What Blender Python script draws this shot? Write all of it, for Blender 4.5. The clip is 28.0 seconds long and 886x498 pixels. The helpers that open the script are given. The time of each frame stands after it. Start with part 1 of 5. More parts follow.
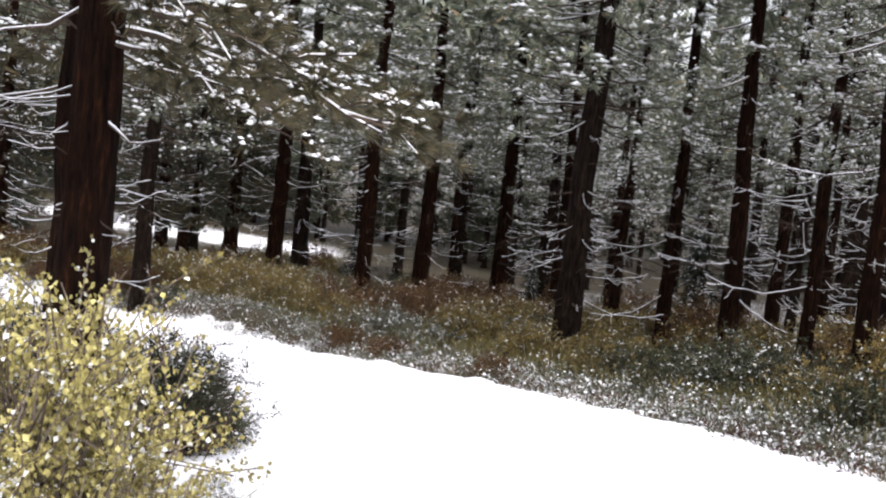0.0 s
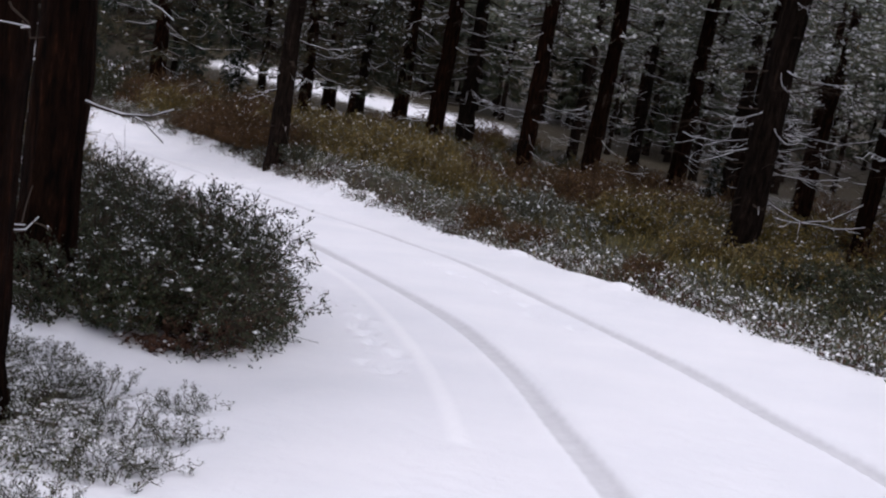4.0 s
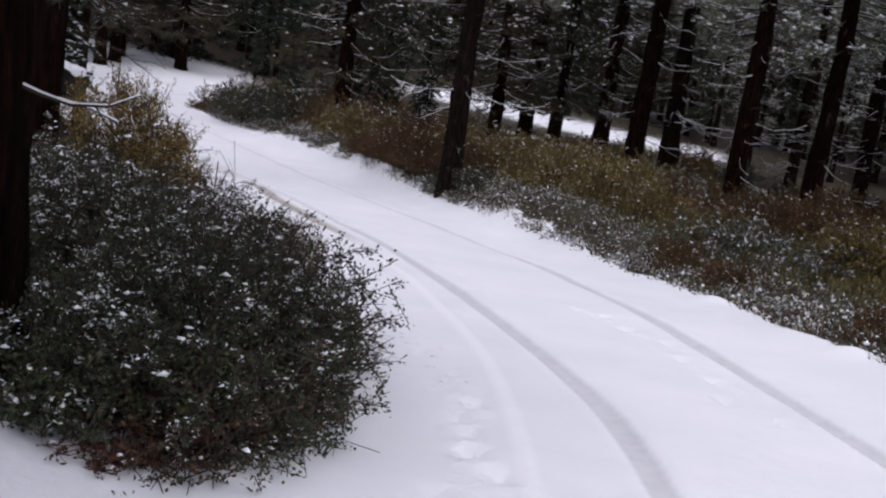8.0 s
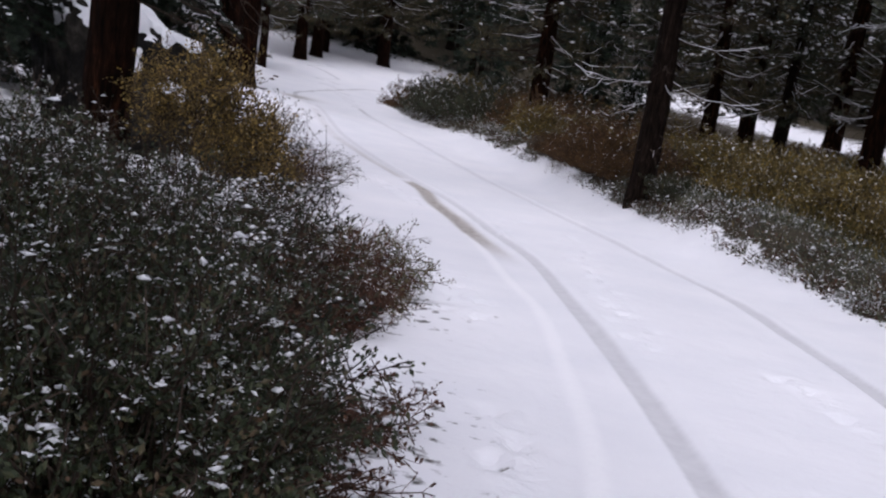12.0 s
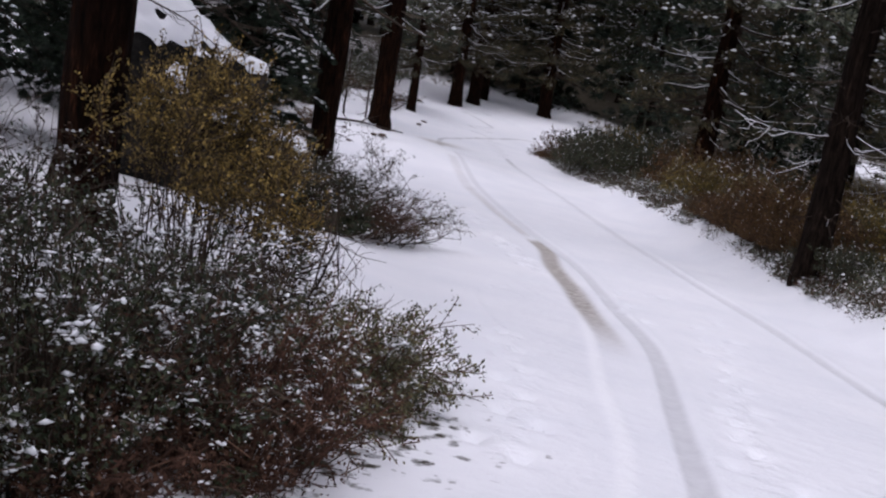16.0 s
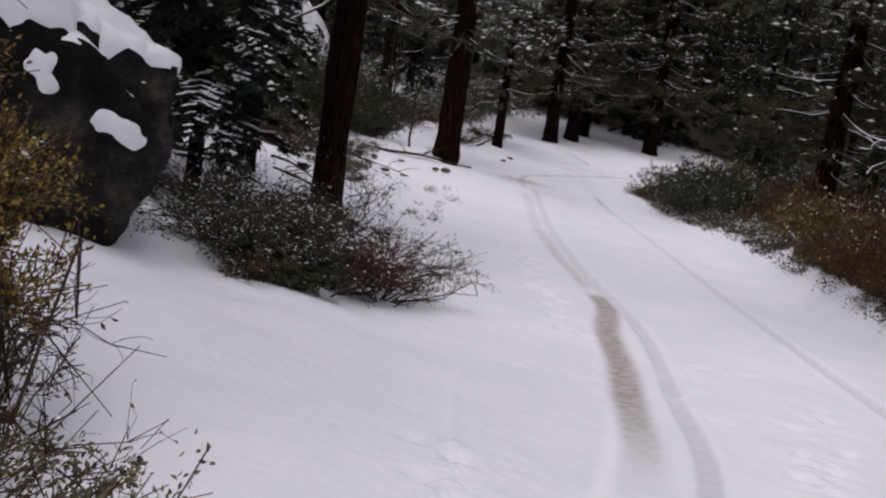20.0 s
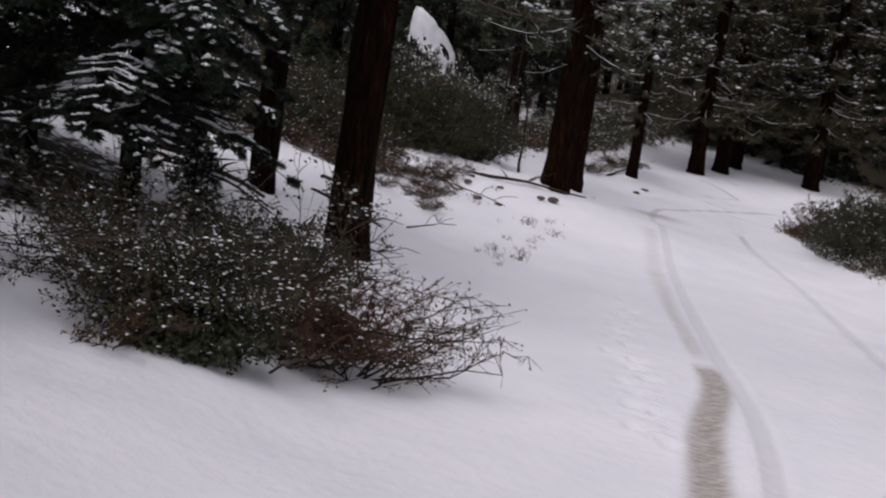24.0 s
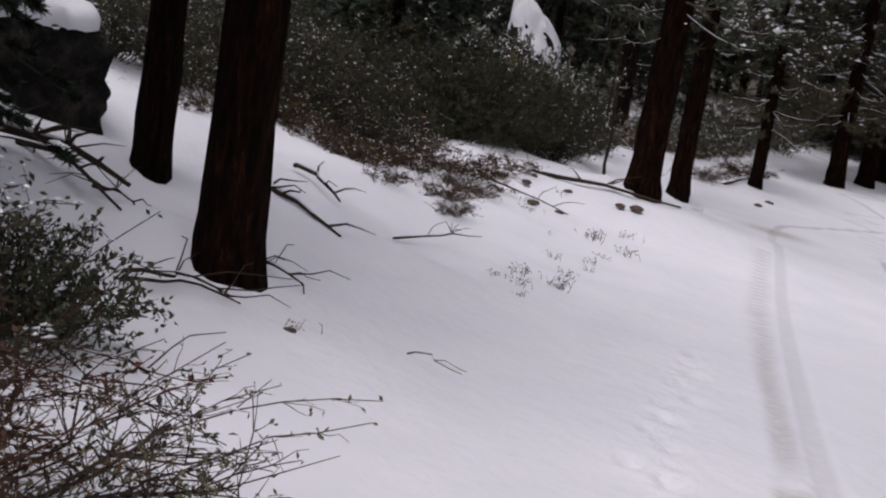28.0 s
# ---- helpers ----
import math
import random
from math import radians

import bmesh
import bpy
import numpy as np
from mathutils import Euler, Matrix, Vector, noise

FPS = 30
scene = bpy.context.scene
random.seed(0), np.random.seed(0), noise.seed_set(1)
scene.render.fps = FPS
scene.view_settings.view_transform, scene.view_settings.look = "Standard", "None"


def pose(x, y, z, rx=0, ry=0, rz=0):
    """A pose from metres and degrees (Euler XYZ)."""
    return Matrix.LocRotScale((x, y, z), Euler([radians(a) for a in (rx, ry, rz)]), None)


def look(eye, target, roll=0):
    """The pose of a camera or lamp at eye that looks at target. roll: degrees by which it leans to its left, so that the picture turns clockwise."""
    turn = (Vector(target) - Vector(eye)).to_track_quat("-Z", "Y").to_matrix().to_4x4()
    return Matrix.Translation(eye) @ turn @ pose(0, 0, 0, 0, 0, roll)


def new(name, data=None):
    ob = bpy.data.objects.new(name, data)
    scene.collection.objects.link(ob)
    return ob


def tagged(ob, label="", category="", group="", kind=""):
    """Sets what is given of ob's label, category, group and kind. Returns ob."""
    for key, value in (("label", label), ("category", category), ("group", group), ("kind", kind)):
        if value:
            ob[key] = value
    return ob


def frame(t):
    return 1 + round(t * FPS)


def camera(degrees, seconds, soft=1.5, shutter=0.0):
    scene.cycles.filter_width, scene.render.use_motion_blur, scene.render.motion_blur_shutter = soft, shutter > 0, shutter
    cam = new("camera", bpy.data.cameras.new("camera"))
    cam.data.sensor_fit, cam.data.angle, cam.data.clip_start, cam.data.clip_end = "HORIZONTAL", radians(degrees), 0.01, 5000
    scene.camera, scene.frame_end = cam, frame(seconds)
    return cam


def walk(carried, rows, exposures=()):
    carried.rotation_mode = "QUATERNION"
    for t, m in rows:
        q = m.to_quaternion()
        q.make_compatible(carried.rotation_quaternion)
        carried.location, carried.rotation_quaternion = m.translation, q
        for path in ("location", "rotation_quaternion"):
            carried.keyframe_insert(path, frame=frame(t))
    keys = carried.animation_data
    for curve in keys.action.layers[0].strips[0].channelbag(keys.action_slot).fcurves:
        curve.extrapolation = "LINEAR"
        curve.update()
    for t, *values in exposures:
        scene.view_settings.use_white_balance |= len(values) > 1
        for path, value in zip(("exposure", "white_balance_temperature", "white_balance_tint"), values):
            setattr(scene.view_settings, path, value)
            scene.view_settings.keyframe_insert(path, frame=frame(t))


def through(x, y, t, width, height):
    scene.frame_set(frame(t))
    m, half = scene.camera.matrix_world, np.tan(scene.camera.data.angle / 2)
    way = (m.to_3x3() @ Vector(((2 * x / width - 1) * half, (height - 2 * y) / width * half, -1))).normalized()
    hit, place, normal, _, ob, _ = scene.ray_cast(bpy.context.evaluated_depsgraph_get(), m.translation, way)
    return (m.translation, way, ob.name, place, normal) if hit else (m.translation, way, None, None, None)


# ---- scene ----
cam = camera(41.29, 28.0, soft=2.2)
PATH = [
    (0, (0.000, 0.000, 2.140), (0.000, 1.990, 1.942), 5.83),
    (0.5, (0.055, 0.411, 2.079), (0.037, 2.399, 1.854), 5.65),
    (1, (0.101, 0.757, 2.028), (0.056, 2.743, 1.791), 5.83),
    (1.5, (0.149, 1.100, 1.979), (0.071, 3.080, 1.709), 6.73),
    (2, (0.192, 1.403, 1.937), (0.080, 3.376, 1.626), 7.60),
    (2.5, (0.242, 1.749, 1.888), (0.094, 3.712, 1.531), 8.40),
    (4.5, (0.434, 3.105, 1.695), (0.115, 5.030, 1.260), 9.10),
    (5, (0.427, 3.491, 1.662), (0.063, 5.412, 1.238), 8.08),
    (5.5, (0.430, 3.832, 1.600), (-0.001, 5.736, 1.165), 8.84),
    (6, (0.396, 4.195, 1.538), (-0.073, 6.086, 1.085), 9.47),
    (6.5, (0.372, 4.500, 1.478), (-0.130, 6.381, 1.021), 10.30),
    (7, (0.367, 4.874, 1.418), (-0.170, 6.748, 0.972), 9.94),
    (7.5, (0.354, 5.148, 1.393), (-0.221, 7.008, 0.937), 8.77),
    (8, (0.342, 5.472, 1.345), (-0.282, 7.321, 0.907), 8.19),
    (8.5, (0.284, 5.844, 1.283), (-0.377, 7.678, 0.837), 9.67),
    (9, (0.266, 6.191, 1.208), (-0.435, 8.007, 0.751), 9.40),
    (9.5, (0.204, 6.585, 1.133), (-0.536, 8.382, 0.662), 9.35),
    (10, (0.169, 6.925, 1.092), (-0.625, 8.694, 0.606), 8.74),
    (10.5, (0.099, 7.269, 1.023), (-0.738, 9.017, 0.531), 8.66),
    (11, (0.022, 7.665, 1.023), (-0.835, 9.399, 0.514), 8.80),
    (11.5, (-0.069, 7.972, 0.983), (-0.969, 9.685, 0.475), 8.22),
    (12, (-0.143, 8.341, 0.929), (-1.097, 10.032, 0.450), 8.22),
    (12.5, (-0.252, 8.676, 0.881), (-1.244, 10.345, 0.402), 8.99),
    (14.5, (-0.584, 9.865, 0.733), (-1.703, 11.458, 0.273), 8.40),
    (15, (-0.721, 10.284, 0.699), (-1.870, 11.860, 0.257), 8.33),
    (15.5, (-0.866, 10.662, 0.631), (-2.062, 12.217, 0.240), 7.33),
    (16, (-0.959, 10.940, 0.576), (-2.168, 12.473, 0.143), 9.38),
    (16.5, (-1.109, 11.342, 0.530), (-2.325, 12.874, 0.109), 8.93),
    (17, (-1.252, 11.766, 0.472), (-2.489, 13.285, 0.070), 8.42),
    (17.5, (-1.389, 12.126, 0.403), (-2.643, 13.633, 0.009), 8.19),
    (18, (-1.557, 12.558, 0.375), (-2.830, 14.049, -0.023), 7.55),
    (18.5, (-1.778, 12.936, 0.271), (-3.071, 14.409, -0.131), 9.34),
    (19, (-1.913, 13.328, 0.236), (-3.230, 14.780, -0.162), 8.48),
    (19.5, (-2.067, 13.681, 0.203), (-3.419, 15.108, -0.166), 7.84),
    (20, (-2.273, 14.093, 0.135), (-3.650, 15.489, -0.256), 8.28),
    (20.5, (-2.459, 14.472, 0.091), (-3.861, 15.844, -0.297), 8.36),
    (21, (-2.694, 14.888, 0.021), (-4.124, 16.235, -0.357), 8.06),
    (21.5, (-2.888, 15.247, -0.026), (-4.342, 16.568, -0.400), 7.94),
    (22, (-3.130, 15.649, -0.073), (-4.609, 16.943, -0.446), 7.95),
    (22.5, (-3.359, 16.013, -0.127), (-4.862, 17.280, -0.500), 8.51),
    (24.5, (-4.264, 17.412, -0.314), (-5.847, 18.579, -0.682), 8.45),
    (25, (-4.513, 17.788, -0.347), (-6.116, 18.926, -0.717), 9.24),
    (25.5, (-4.819, 18.167, -0.432), (-6.435, 19.282, -0.815), 9.26),
    (26, (-5.121, 18.589, -0.478), (-6.754, 19.684, -0.847), 8.84),
    (26.5, (-5.421, 18.972, -0.531), (-7.073, 20.038, -0.902), 8.51),
    (27, (-5.753, 19.382, -0.595), (-7.420, 20.423, -0.964), 8.55),
    (27.5, (-6.069, 19.761, -0.655), (-7.747, 20.788, -1.017), 8.96),
    (28, (-6.437, 20.206, -0.728), (-8.124, 21.206, -1.118), 8.90),
]
EXPOSURES = [(0.0, 1.28, 6350, 14), (1.0, 1.0, 6200, 14), (2.5, 0.54, 6020, 15), (4.5, 0.0, 6080, 20), (9.0, 0.0, 6020, 20), (16.0, 0.0, 6000, 21), (20.0, -0.2, 6300, 20), (25.0, -0.18, 6300, 20), (28.0, -0.1, 6300, 20)]
walk(cam, [(t, look(eye, target, roll)) for t, eye, target, roll in PATH], EXPOSURES)

# ---- light: a dull overcast sky over a snowy wood ----
world = bpy.data.worlds.new("overcast_sky")
scene.world = world
world.use_nodes = True
wn, wl = world.node_tree.nodes, world.node_tree.links
sky = wn.new("ShaderNodeTexSky")
sky.sky_type, sky.sun_disc = "NISHITA", False
sky.sun_elevation, sky.sun_rotation, sky.air_density, sky.dust_density = radians(68), radians(150), 1.0, 4.0
grey = wn.new("ShaderNodeHueSaturation")
grey.inputs["Saturation"].default_value = 0.22
wl.new(sky.outputs["Color"], grey.inputs["Color"])
wl.new(grey.outputs["Color"], wn["Background"].inputs["Color"])
wn["Background"].inputs["Strength"].default_value = 0.15
sun = new("sun", bpy.data.lights.new("sun", "SUN"))
sun.data.energy, sun.data.angle, sun.data.color = 0.8, radians(50), (1.0, 0.97, 0.93)
sun.matrix_world = look((0, 0, 30), (-3, 5.2, 14))

# ---- materials ----
def material(name, rough=0.8, spec=0.3):
    m = bpy.data.materials.new(name)
    m.use_nodes = True
    b = m.node_tree.nodes["Principled BSDF"]
    b.inputs["Roughness"].default_value = rough
    b.inputs["Specular IOR Level"].default_value = spec
    return m, m.node_tree.nodes, m.node_tree.links, b


def noise_node(n, l, scale, detail=4.0, stretch=(1, 1, 1), rough=0.55):
    c = n.new("ShaderNodeTexCoord")
    g = n.new("ShaderNodeMapping")
    g.inputs["Scale"].default_value = stretch
    t = n.new("ShaderNodeTexNoise")
    t.inputs["Scale"].default_value, t.inputs["Detail"].default_value, t.inputs["Roughness"].default_value = scale, detail, rough
    l.new(c.outputs["Object"], g.inputs["Vector"])
    l.new(g.outputs["Vector"], t.inputs["Vector"])
    return t.outputs["Fac"]


def ramp(n, l, fac, stops):
    r = n.new("ShaderNodeValToRGB")
    while len(r.color_ramp.elements) < len(stops):
        r.color_ramp.elements.new(0.5)
    for e, (at, c) in zip(r.color_ramp.elements, stops):
        e.position, e.color = at, (*c, 1)
    l.new(fac, r.inputs["Fac"])
    return r.outputs["Color"]


def mixed(n, l, fac, a, b, kind="MIX"):
    m = n.new("ShaderNodeMix")
    m.data_type, m.blend_type = "RGBA", kind
    for socket, v in ((m.inputs[0], fac), (m.inputs[6], a), (m.inputs[7], b)):
        if isinstance(v, (int, float)):
            socket.default_value = v
        elif isinstance(v, tuple):
            socket.default_value = (*v, 1)
        else:
            l.new(v, socket)
    return m.outputs[2]


def bump(n, l, b, height, strength, distance):
    k = n.new("ShaderNodeBump")
    k.inputs["Strength"].default_value, k.inputs["Distance"].default_value = strength, distance
    l.new(height, k.inputs["Height"])
    l.new(k.outputs["Normal"], b.inputs["Normal"])


def island_tints(name, stops, rough=0.6, spec=0.35, through=0.0):
    """Leaves, needles and twigs: each piece takes its own tint of the range."""
    m, n, l, b = material(name, rough, spec)
    g = n.new("ShaderNodeNewGeometry")
    tint = ramp(n, l, g.outputs["Random Per Island"], stops)
    blotch = noise_node(n, l, 1.7, 2.0)
    shade = ramp(n, l, blotch, [(0.3, (0.72, 0.72, 0.72)), (0.7, (1.2, 1.2, 1.15))])
    l.new(mixed(n, l, 1.0, tint, shade, "MULTIPLY"), b.inputs["Base Color"])
    if through:
        b.inputs["Transmission Weight"].default_value = 0.0
        b.inputs["Subsurface Weight"].default_value = through
        b.inputs["Subsurface Radius"].default_value = (0.02, 0.02, 0.01)
        b.inputs["Subsurface Scale"].default_value = 0.3
    return m


def bark_material(name, dark, mid, light):
    m, n, l, b = material(name, 0.95, 0.05)
    plates = noise_node(n, l, 11.0, 7.0, (1.7, 1.7, 0.3), 0.68)
    fine = noise_node(n, l, 60.0, 3.0, (1, 1, 0.3))
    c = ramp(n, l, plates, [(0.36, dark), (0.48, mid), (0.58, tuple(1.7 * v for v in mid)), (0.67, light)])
    grain = ramp(n, l, fine, [(0.3, (0.7, 0.7, 0.7)), (0.7, (1.2, 1.2, 1.2))])
    l.new(mixed(n, l, 1.0, c, grain, "MULTIPLY"), b.inputs["Base Color"])
    bump(n, l, b, plates, 1.0, 0.09)
    return m


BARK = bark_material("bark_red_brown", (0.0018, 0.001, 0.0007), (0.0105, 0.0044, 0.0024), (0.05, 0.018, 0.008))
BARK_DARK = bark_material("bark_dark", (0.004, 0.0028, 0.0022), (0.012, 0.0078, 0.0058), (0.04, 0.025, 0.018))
TWIG = island_tints("dead_twig", [(0.0, (0.02, 0.014, 0.011)), (0.6, (0.045, 0.032, 0.025)), (1.0, (0.09, 0.068, 0.054))], 0.9, 0.1)
RED_TWIG = island_tints("russet_twig", [(0.0, (0.03, 0.016, 0.011)), (0.6, (0.075, 0.037, 0.025)), (1.0, (0.13, 0.072, 0.048))], 0.85, 0.15)
NEEDLE = island_tints("pine_needles", [(0.0, (0.014, 0.02, 0.011)), (0.6, (0.036, 0.045, 0.024)), (0.9, (0.066, 0.07, 0.036)), (1.0, (0.14, 0.096, 0.04))], 0.55, 0.3)
OLIVE_NEEDLE = island_tints("olive_pine_needles", [(0.0, (0.02, 0.02, 0.01)), (0.6, (0.056, 0.05, 0.024)), (0.9, (0.1, 0.082, 0.038)), (1.0, (0.17, 0.11, 0.045))], 0.55, 0.3)
# lighter copy of the pine needles, painting daylight on the crowns
LIT_NEEDLE = island_tints("lit_needles", [(0.0, (0.08, 0.096, 0.068)), (0.6, (0.2, 0.22, 0.165)), (0.9, (0.33, 0.34, 0.26)), (1.0, (0.34, 0.23, 0.12))], 0.6, 0.3)
FIR_NEEDLE = island_tints("fir_needles", [(0.0, (0.009, 0.015, 0.01)), (0.7, (0.02, 0.032, 0.02)), (1.0, (0.036, 0.05, 0.028))], 0.6, 0.25)
LEAF_GREEN = island_tints("evergreen_leaf", [(0.0, (0.014, 0.02, 0.009)), (0.5, (0.03, 0.04, 0.018)), (0.85, (0.055, 0.06, 0.028)), (1.0, (0.08, 0.045, 0.025))], 0.5, 0.28)
LEAF_OLIVE = island_tints("olive_leaf", [(0.0, (0.036, 0.04, 0.019)), (0.5, (0.082, 0.084, 0.039)), (1.0, (0.155, 0.132, 0.06))], 0.5, 0.35)
DRY_GRASS = island_tints("dry_grass", [(0.0, (0.045, 0.043, 0.016)), (0.5, (0.105, 0.092, 0.034)), (1.0, (0.22, 0.17, 0.07))], 0.7, 0.2)
LEAF_HEATH = island_tints("heath_leaf", [(0.0, (0.012, 0.016, 0.007)), (0.6, (0.03, 0.036, 0.014)), (1.0, (0.06, 0.062, 0.024))], 0.6, 0.25)
LEAF_GOLD = island_tints("gold_olive_leaf", [(0.0, (0.05, 0.045, 0.015)), (0.5, (0.15, 0.108, 0.024)), (0.95, (0.28, 0.19, 0.042)), (0.96, (0.4, 0.4, 0.38)), (1.0, (0.6, 0.6, 0.6))], 0.55, 0.3)
TWIG_PALE = island_tints("pale_twig", [(0.0, (0.06, 0.045, 0.036)), (0.6, (0.12, 0.093, 0.075)), (1.0, (0.22, 0.18, 0.15))], 0.85, 0.15)
LEAF_YELLOW = island_tints("yellow_leaf", [(0.0, (0.18, 0.15, 0.05)), (0.5, (0.31, 0.265, 0.085)), (0.93, (0.46, 0.41, 0.16)), (0.95, (0.6, 0.6, 0.56)), (1.0, (0.8, 0.8, 0.8))], 0.5, 0.3, 0.15)
LEAF_RUST = island_tints("rust_leaf", [(0.0, (0.05, 0.034, 0.01)), (0.45, (0.14, 0.095, 0.026)), (0.8, (0.27, 0.18, 0.046)), (1.0, (0.4, 0.28, 0.085))], 0.6, 0.25)
LEAF_BROWN = island_tints("brown_leaf", [(0.0, (0.022, 0.014, 0.007)), (0.5, (0.078, 0.042, 0.017)), (0.85, (0.14, 0.074, 0.026)), (1.0, (0.2, 0.13, 0.045))], 0.65, 0.2)
LEAF_GREY = island_tints("grey_green_leaf", [(0.0, (0.038, 0.042, 0.026)), (0.6, (0.09, 0.098, 0.062)), (0.88, (0.16, 0.155, 0.11)), (0.95, (0.13, 0.08, 0.05)), (0.96, (0.5, 0.51, 0.52)), (1.0, (0.75, 0.76, 0.78))], 0.6, 0.3)


def snow_material():
    m, n, l, b = material("snow", 0.75, 0.25)
    soft, grain = noise_node(n, l, 3.0, 5.0), noise_node(n, l, 140.0, 2.0)
    l.new(ramp(n, l, soft, [(0.3, (0.82, 0.83, 0.86)), (0.7, (0.9, 0.9, 0.92))]), b.inputs["Base Color"])
    bump(n, l, b, mixed(n, l, 0.35, soft, grain), 0.5, 0.02)
    return m


SNOW = snow_material()


def ground_material():
    """Snow, with thin packed snow in the ruts, mud where a wheel dug in, and leaf litter under the trees, its colour
    also painting shade below the firs.
    """
    m, n, l, b = material("snowy_ground", 0.8, 0.2)

    def attribute(name):
        a = n.new("ShaderNodeAttribute")
        a.attribute_name = name
        return a.outputs["Fac"]

    soft, mid, grain = noise_node(n, l, 0.9, 5.0), noise_node(n, l, 9.0, 5.0), noise_node(n, l, 70.0, 3.0)
    snow = ramp(n, l, soft, [(0.3, (0.81, 0.82, 0.85)), (0.7, (0.88, 0.88, 0.9))])
    rut = ramp(n, l, mid, [(0.3, (0.56, 0.56, 0.575)), (0.7, (0.66, 0.66, 0.675))])
    c = mixed(n, l, attribute("packed"), snow, rut)
    worn = noise_node(n, l, 2.6, 4.0)
    for name in ("left_track", "right_track"):
        across = n.new("ShaderNodeMath")
        across.operation = "ABSOLUTE"
        l.new(attribute(name), across.inputs[0])
        wavy = n.new("ShaderNodeMath")
        wavy.operation = "MULTIPLY_ADD"
        wavy.inputs[1].default_value = 0.02
        l.new(worn, wavy.inputs[0])
        l.new(across.outputs[0], wavy.inputs[2])
        tread = n.new("ShaderNodeMapRange")
        tread.inputs["From Min"].default_value, tread.inputs["From Max"].default_value = 0.105, 0.052
        tread.interpolation_type = "SMOOTHSTEP"
        l.new(wavy.outputs[0], tread.inputs["Value"])
        l.new(attribute("wear"), tread.inputs["To Max"])
        c = mixed(n, l, tread.outputs["Result"], c, rut)
    thrown = n.new("ShaderNodeMapRange")
    thrown.inputs["From Min"].default_value, thrown.inputs["From Max"].default_value = 0.08, 0.01
    thrown.inputs["To Max"].default_value = 0.6
    thrown.interpolation_type = "SMOOTHSTEP"
    l.new(attribute("ridge"), thrown.inputs["Value"])
    c = mixed(n, l, thrown.outputs["Result"], c, (0.95, 0.95, 0.96))
    streaks = noise_node(n, l, 14.0, 5.0, (1.5, 0.6, 1))
    mud = ramp(n, l, streaks, [(0.3, (0.27, 0.24, 0.203)), (0.5, (0.39, 0.36, 0.32)), (0.72, (0.58, 0.555, 0.525))])
    bars = n.new("ShaderNodeMath")
    bars.operation = "MULTIPLY"
    bars.inputs[1].default_value = 2 * math.pi / 0.085
    l.new(attribute("along"), bars.inputs[0])
    wave = n.new("ShaderNodeMath")
    wave.operation = "SINE"
    l.new(bars.outputs[0], wave.inputs[0])
    pressed = n.new("ShaderNodeMapRange")
    pressed.inputs["From Min"].default_value, pressed.inputs["To Min"].default_value = -1.0, 0.65
    l.new(wave.outputs[0], pressed.inputs["Value"])
    c = mixed(n, l, attribute("mud"), c, mixed(n, l, pressed.outputs["Result"], (0.6, 0.57, 0.53), mud))
    litter_and_shade = ramp(n, l, grain, [(0.3, (0.016, 0.014, 0.009)), (0.55, (0.045, 0.037, 0.022)), (0.75, (0.1, 0.078, 0.045))])
    add = n.new("ShaderNodeMath")
    add.operation = "MULTIPLY_ADD"
    add.inputs[1].default_value, add.inputs[2].default_value = 1.5, -0.75
    l.new(mid, add.inputs[0])
    total = n.new("ShaderNodeMath")
    total.operation = "ADD"
    l.new(add.outputs[0], total.inputs[0])
    l.new(attribute("litter_and_shade"), total.inputs[1])
    edge = n.new("ShaderNodeMapRange")
    edge.inputs["From Min"].default_value, edge.inputs["From Max"].default_value = 0.42, 0.6
    l.new(total.outputs[0], edge.inputs["Value"])
    c = mixed(n, l, edge.outputs["Result"], c, litter_and_shade)
    l.new(c, b.inputs["Base Color"])
    height = mixed(n, l, 1.0, mixed(n, l, 0.15, mid, grain), mixed(n, l, 1.0, noise_node(n, l, 2.2, 3.0), (1.6, 1.6, 1.6), "MULTIPLY"), "ADD")
    steps = ramp(n, l, noise_node(n, l, 7.0, 3.0), [(0.4, (0, 0, 0)), (0.6, (0.7, 0.7, 0.7))])
    for name, near, far, relief in (("trail", 0.05, 0.14, steps),):
        band = n.new("ShaderNodeMapRange")
        band.inputs["From Min"].default_value, band.inputs["From Max"].default_value = far, near
        l.new(attribute(name), band.inputs["Value"])
        height = mixed(n, l, band.outputs["Result"], height, mixed(n, l, 1.0, height, relief, "ADD"))
    bump(n, l, b, height, 0.4, 0.035)
    return m


GROUND = ground_material()
SNOW_DUST = island_tints("thin_snow", [(0.0, (0.28, 0.29, 0.29)), (0.5, (0.54, 0.55, 0.57)), (1.0, (0.84, 0.85, 0.88))], 0.75, 0.2)


def rock_material():
    m, n, l, b = material("grey_granite", 0.9, 0.2)
    big, fine = noise_node(n, l, 2.2, 8.0, rough=0.65), noise_node(n, l, 45.0, 4.0)
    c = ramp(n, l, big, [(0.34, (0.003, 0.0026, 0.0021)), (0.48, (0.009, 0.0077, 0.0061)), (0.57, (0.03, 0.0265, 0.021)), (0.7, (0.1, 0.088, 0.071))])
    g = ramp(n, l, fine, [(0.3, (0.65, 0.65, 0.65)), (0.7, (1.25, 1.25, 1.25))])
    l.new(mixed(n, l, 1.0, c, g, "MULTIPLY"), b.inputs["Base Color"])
    bump(n, l, b, mixed(n, l, 0.4, big, fine), 1.0, 0.14)
    return m


ROCK = rock_material()

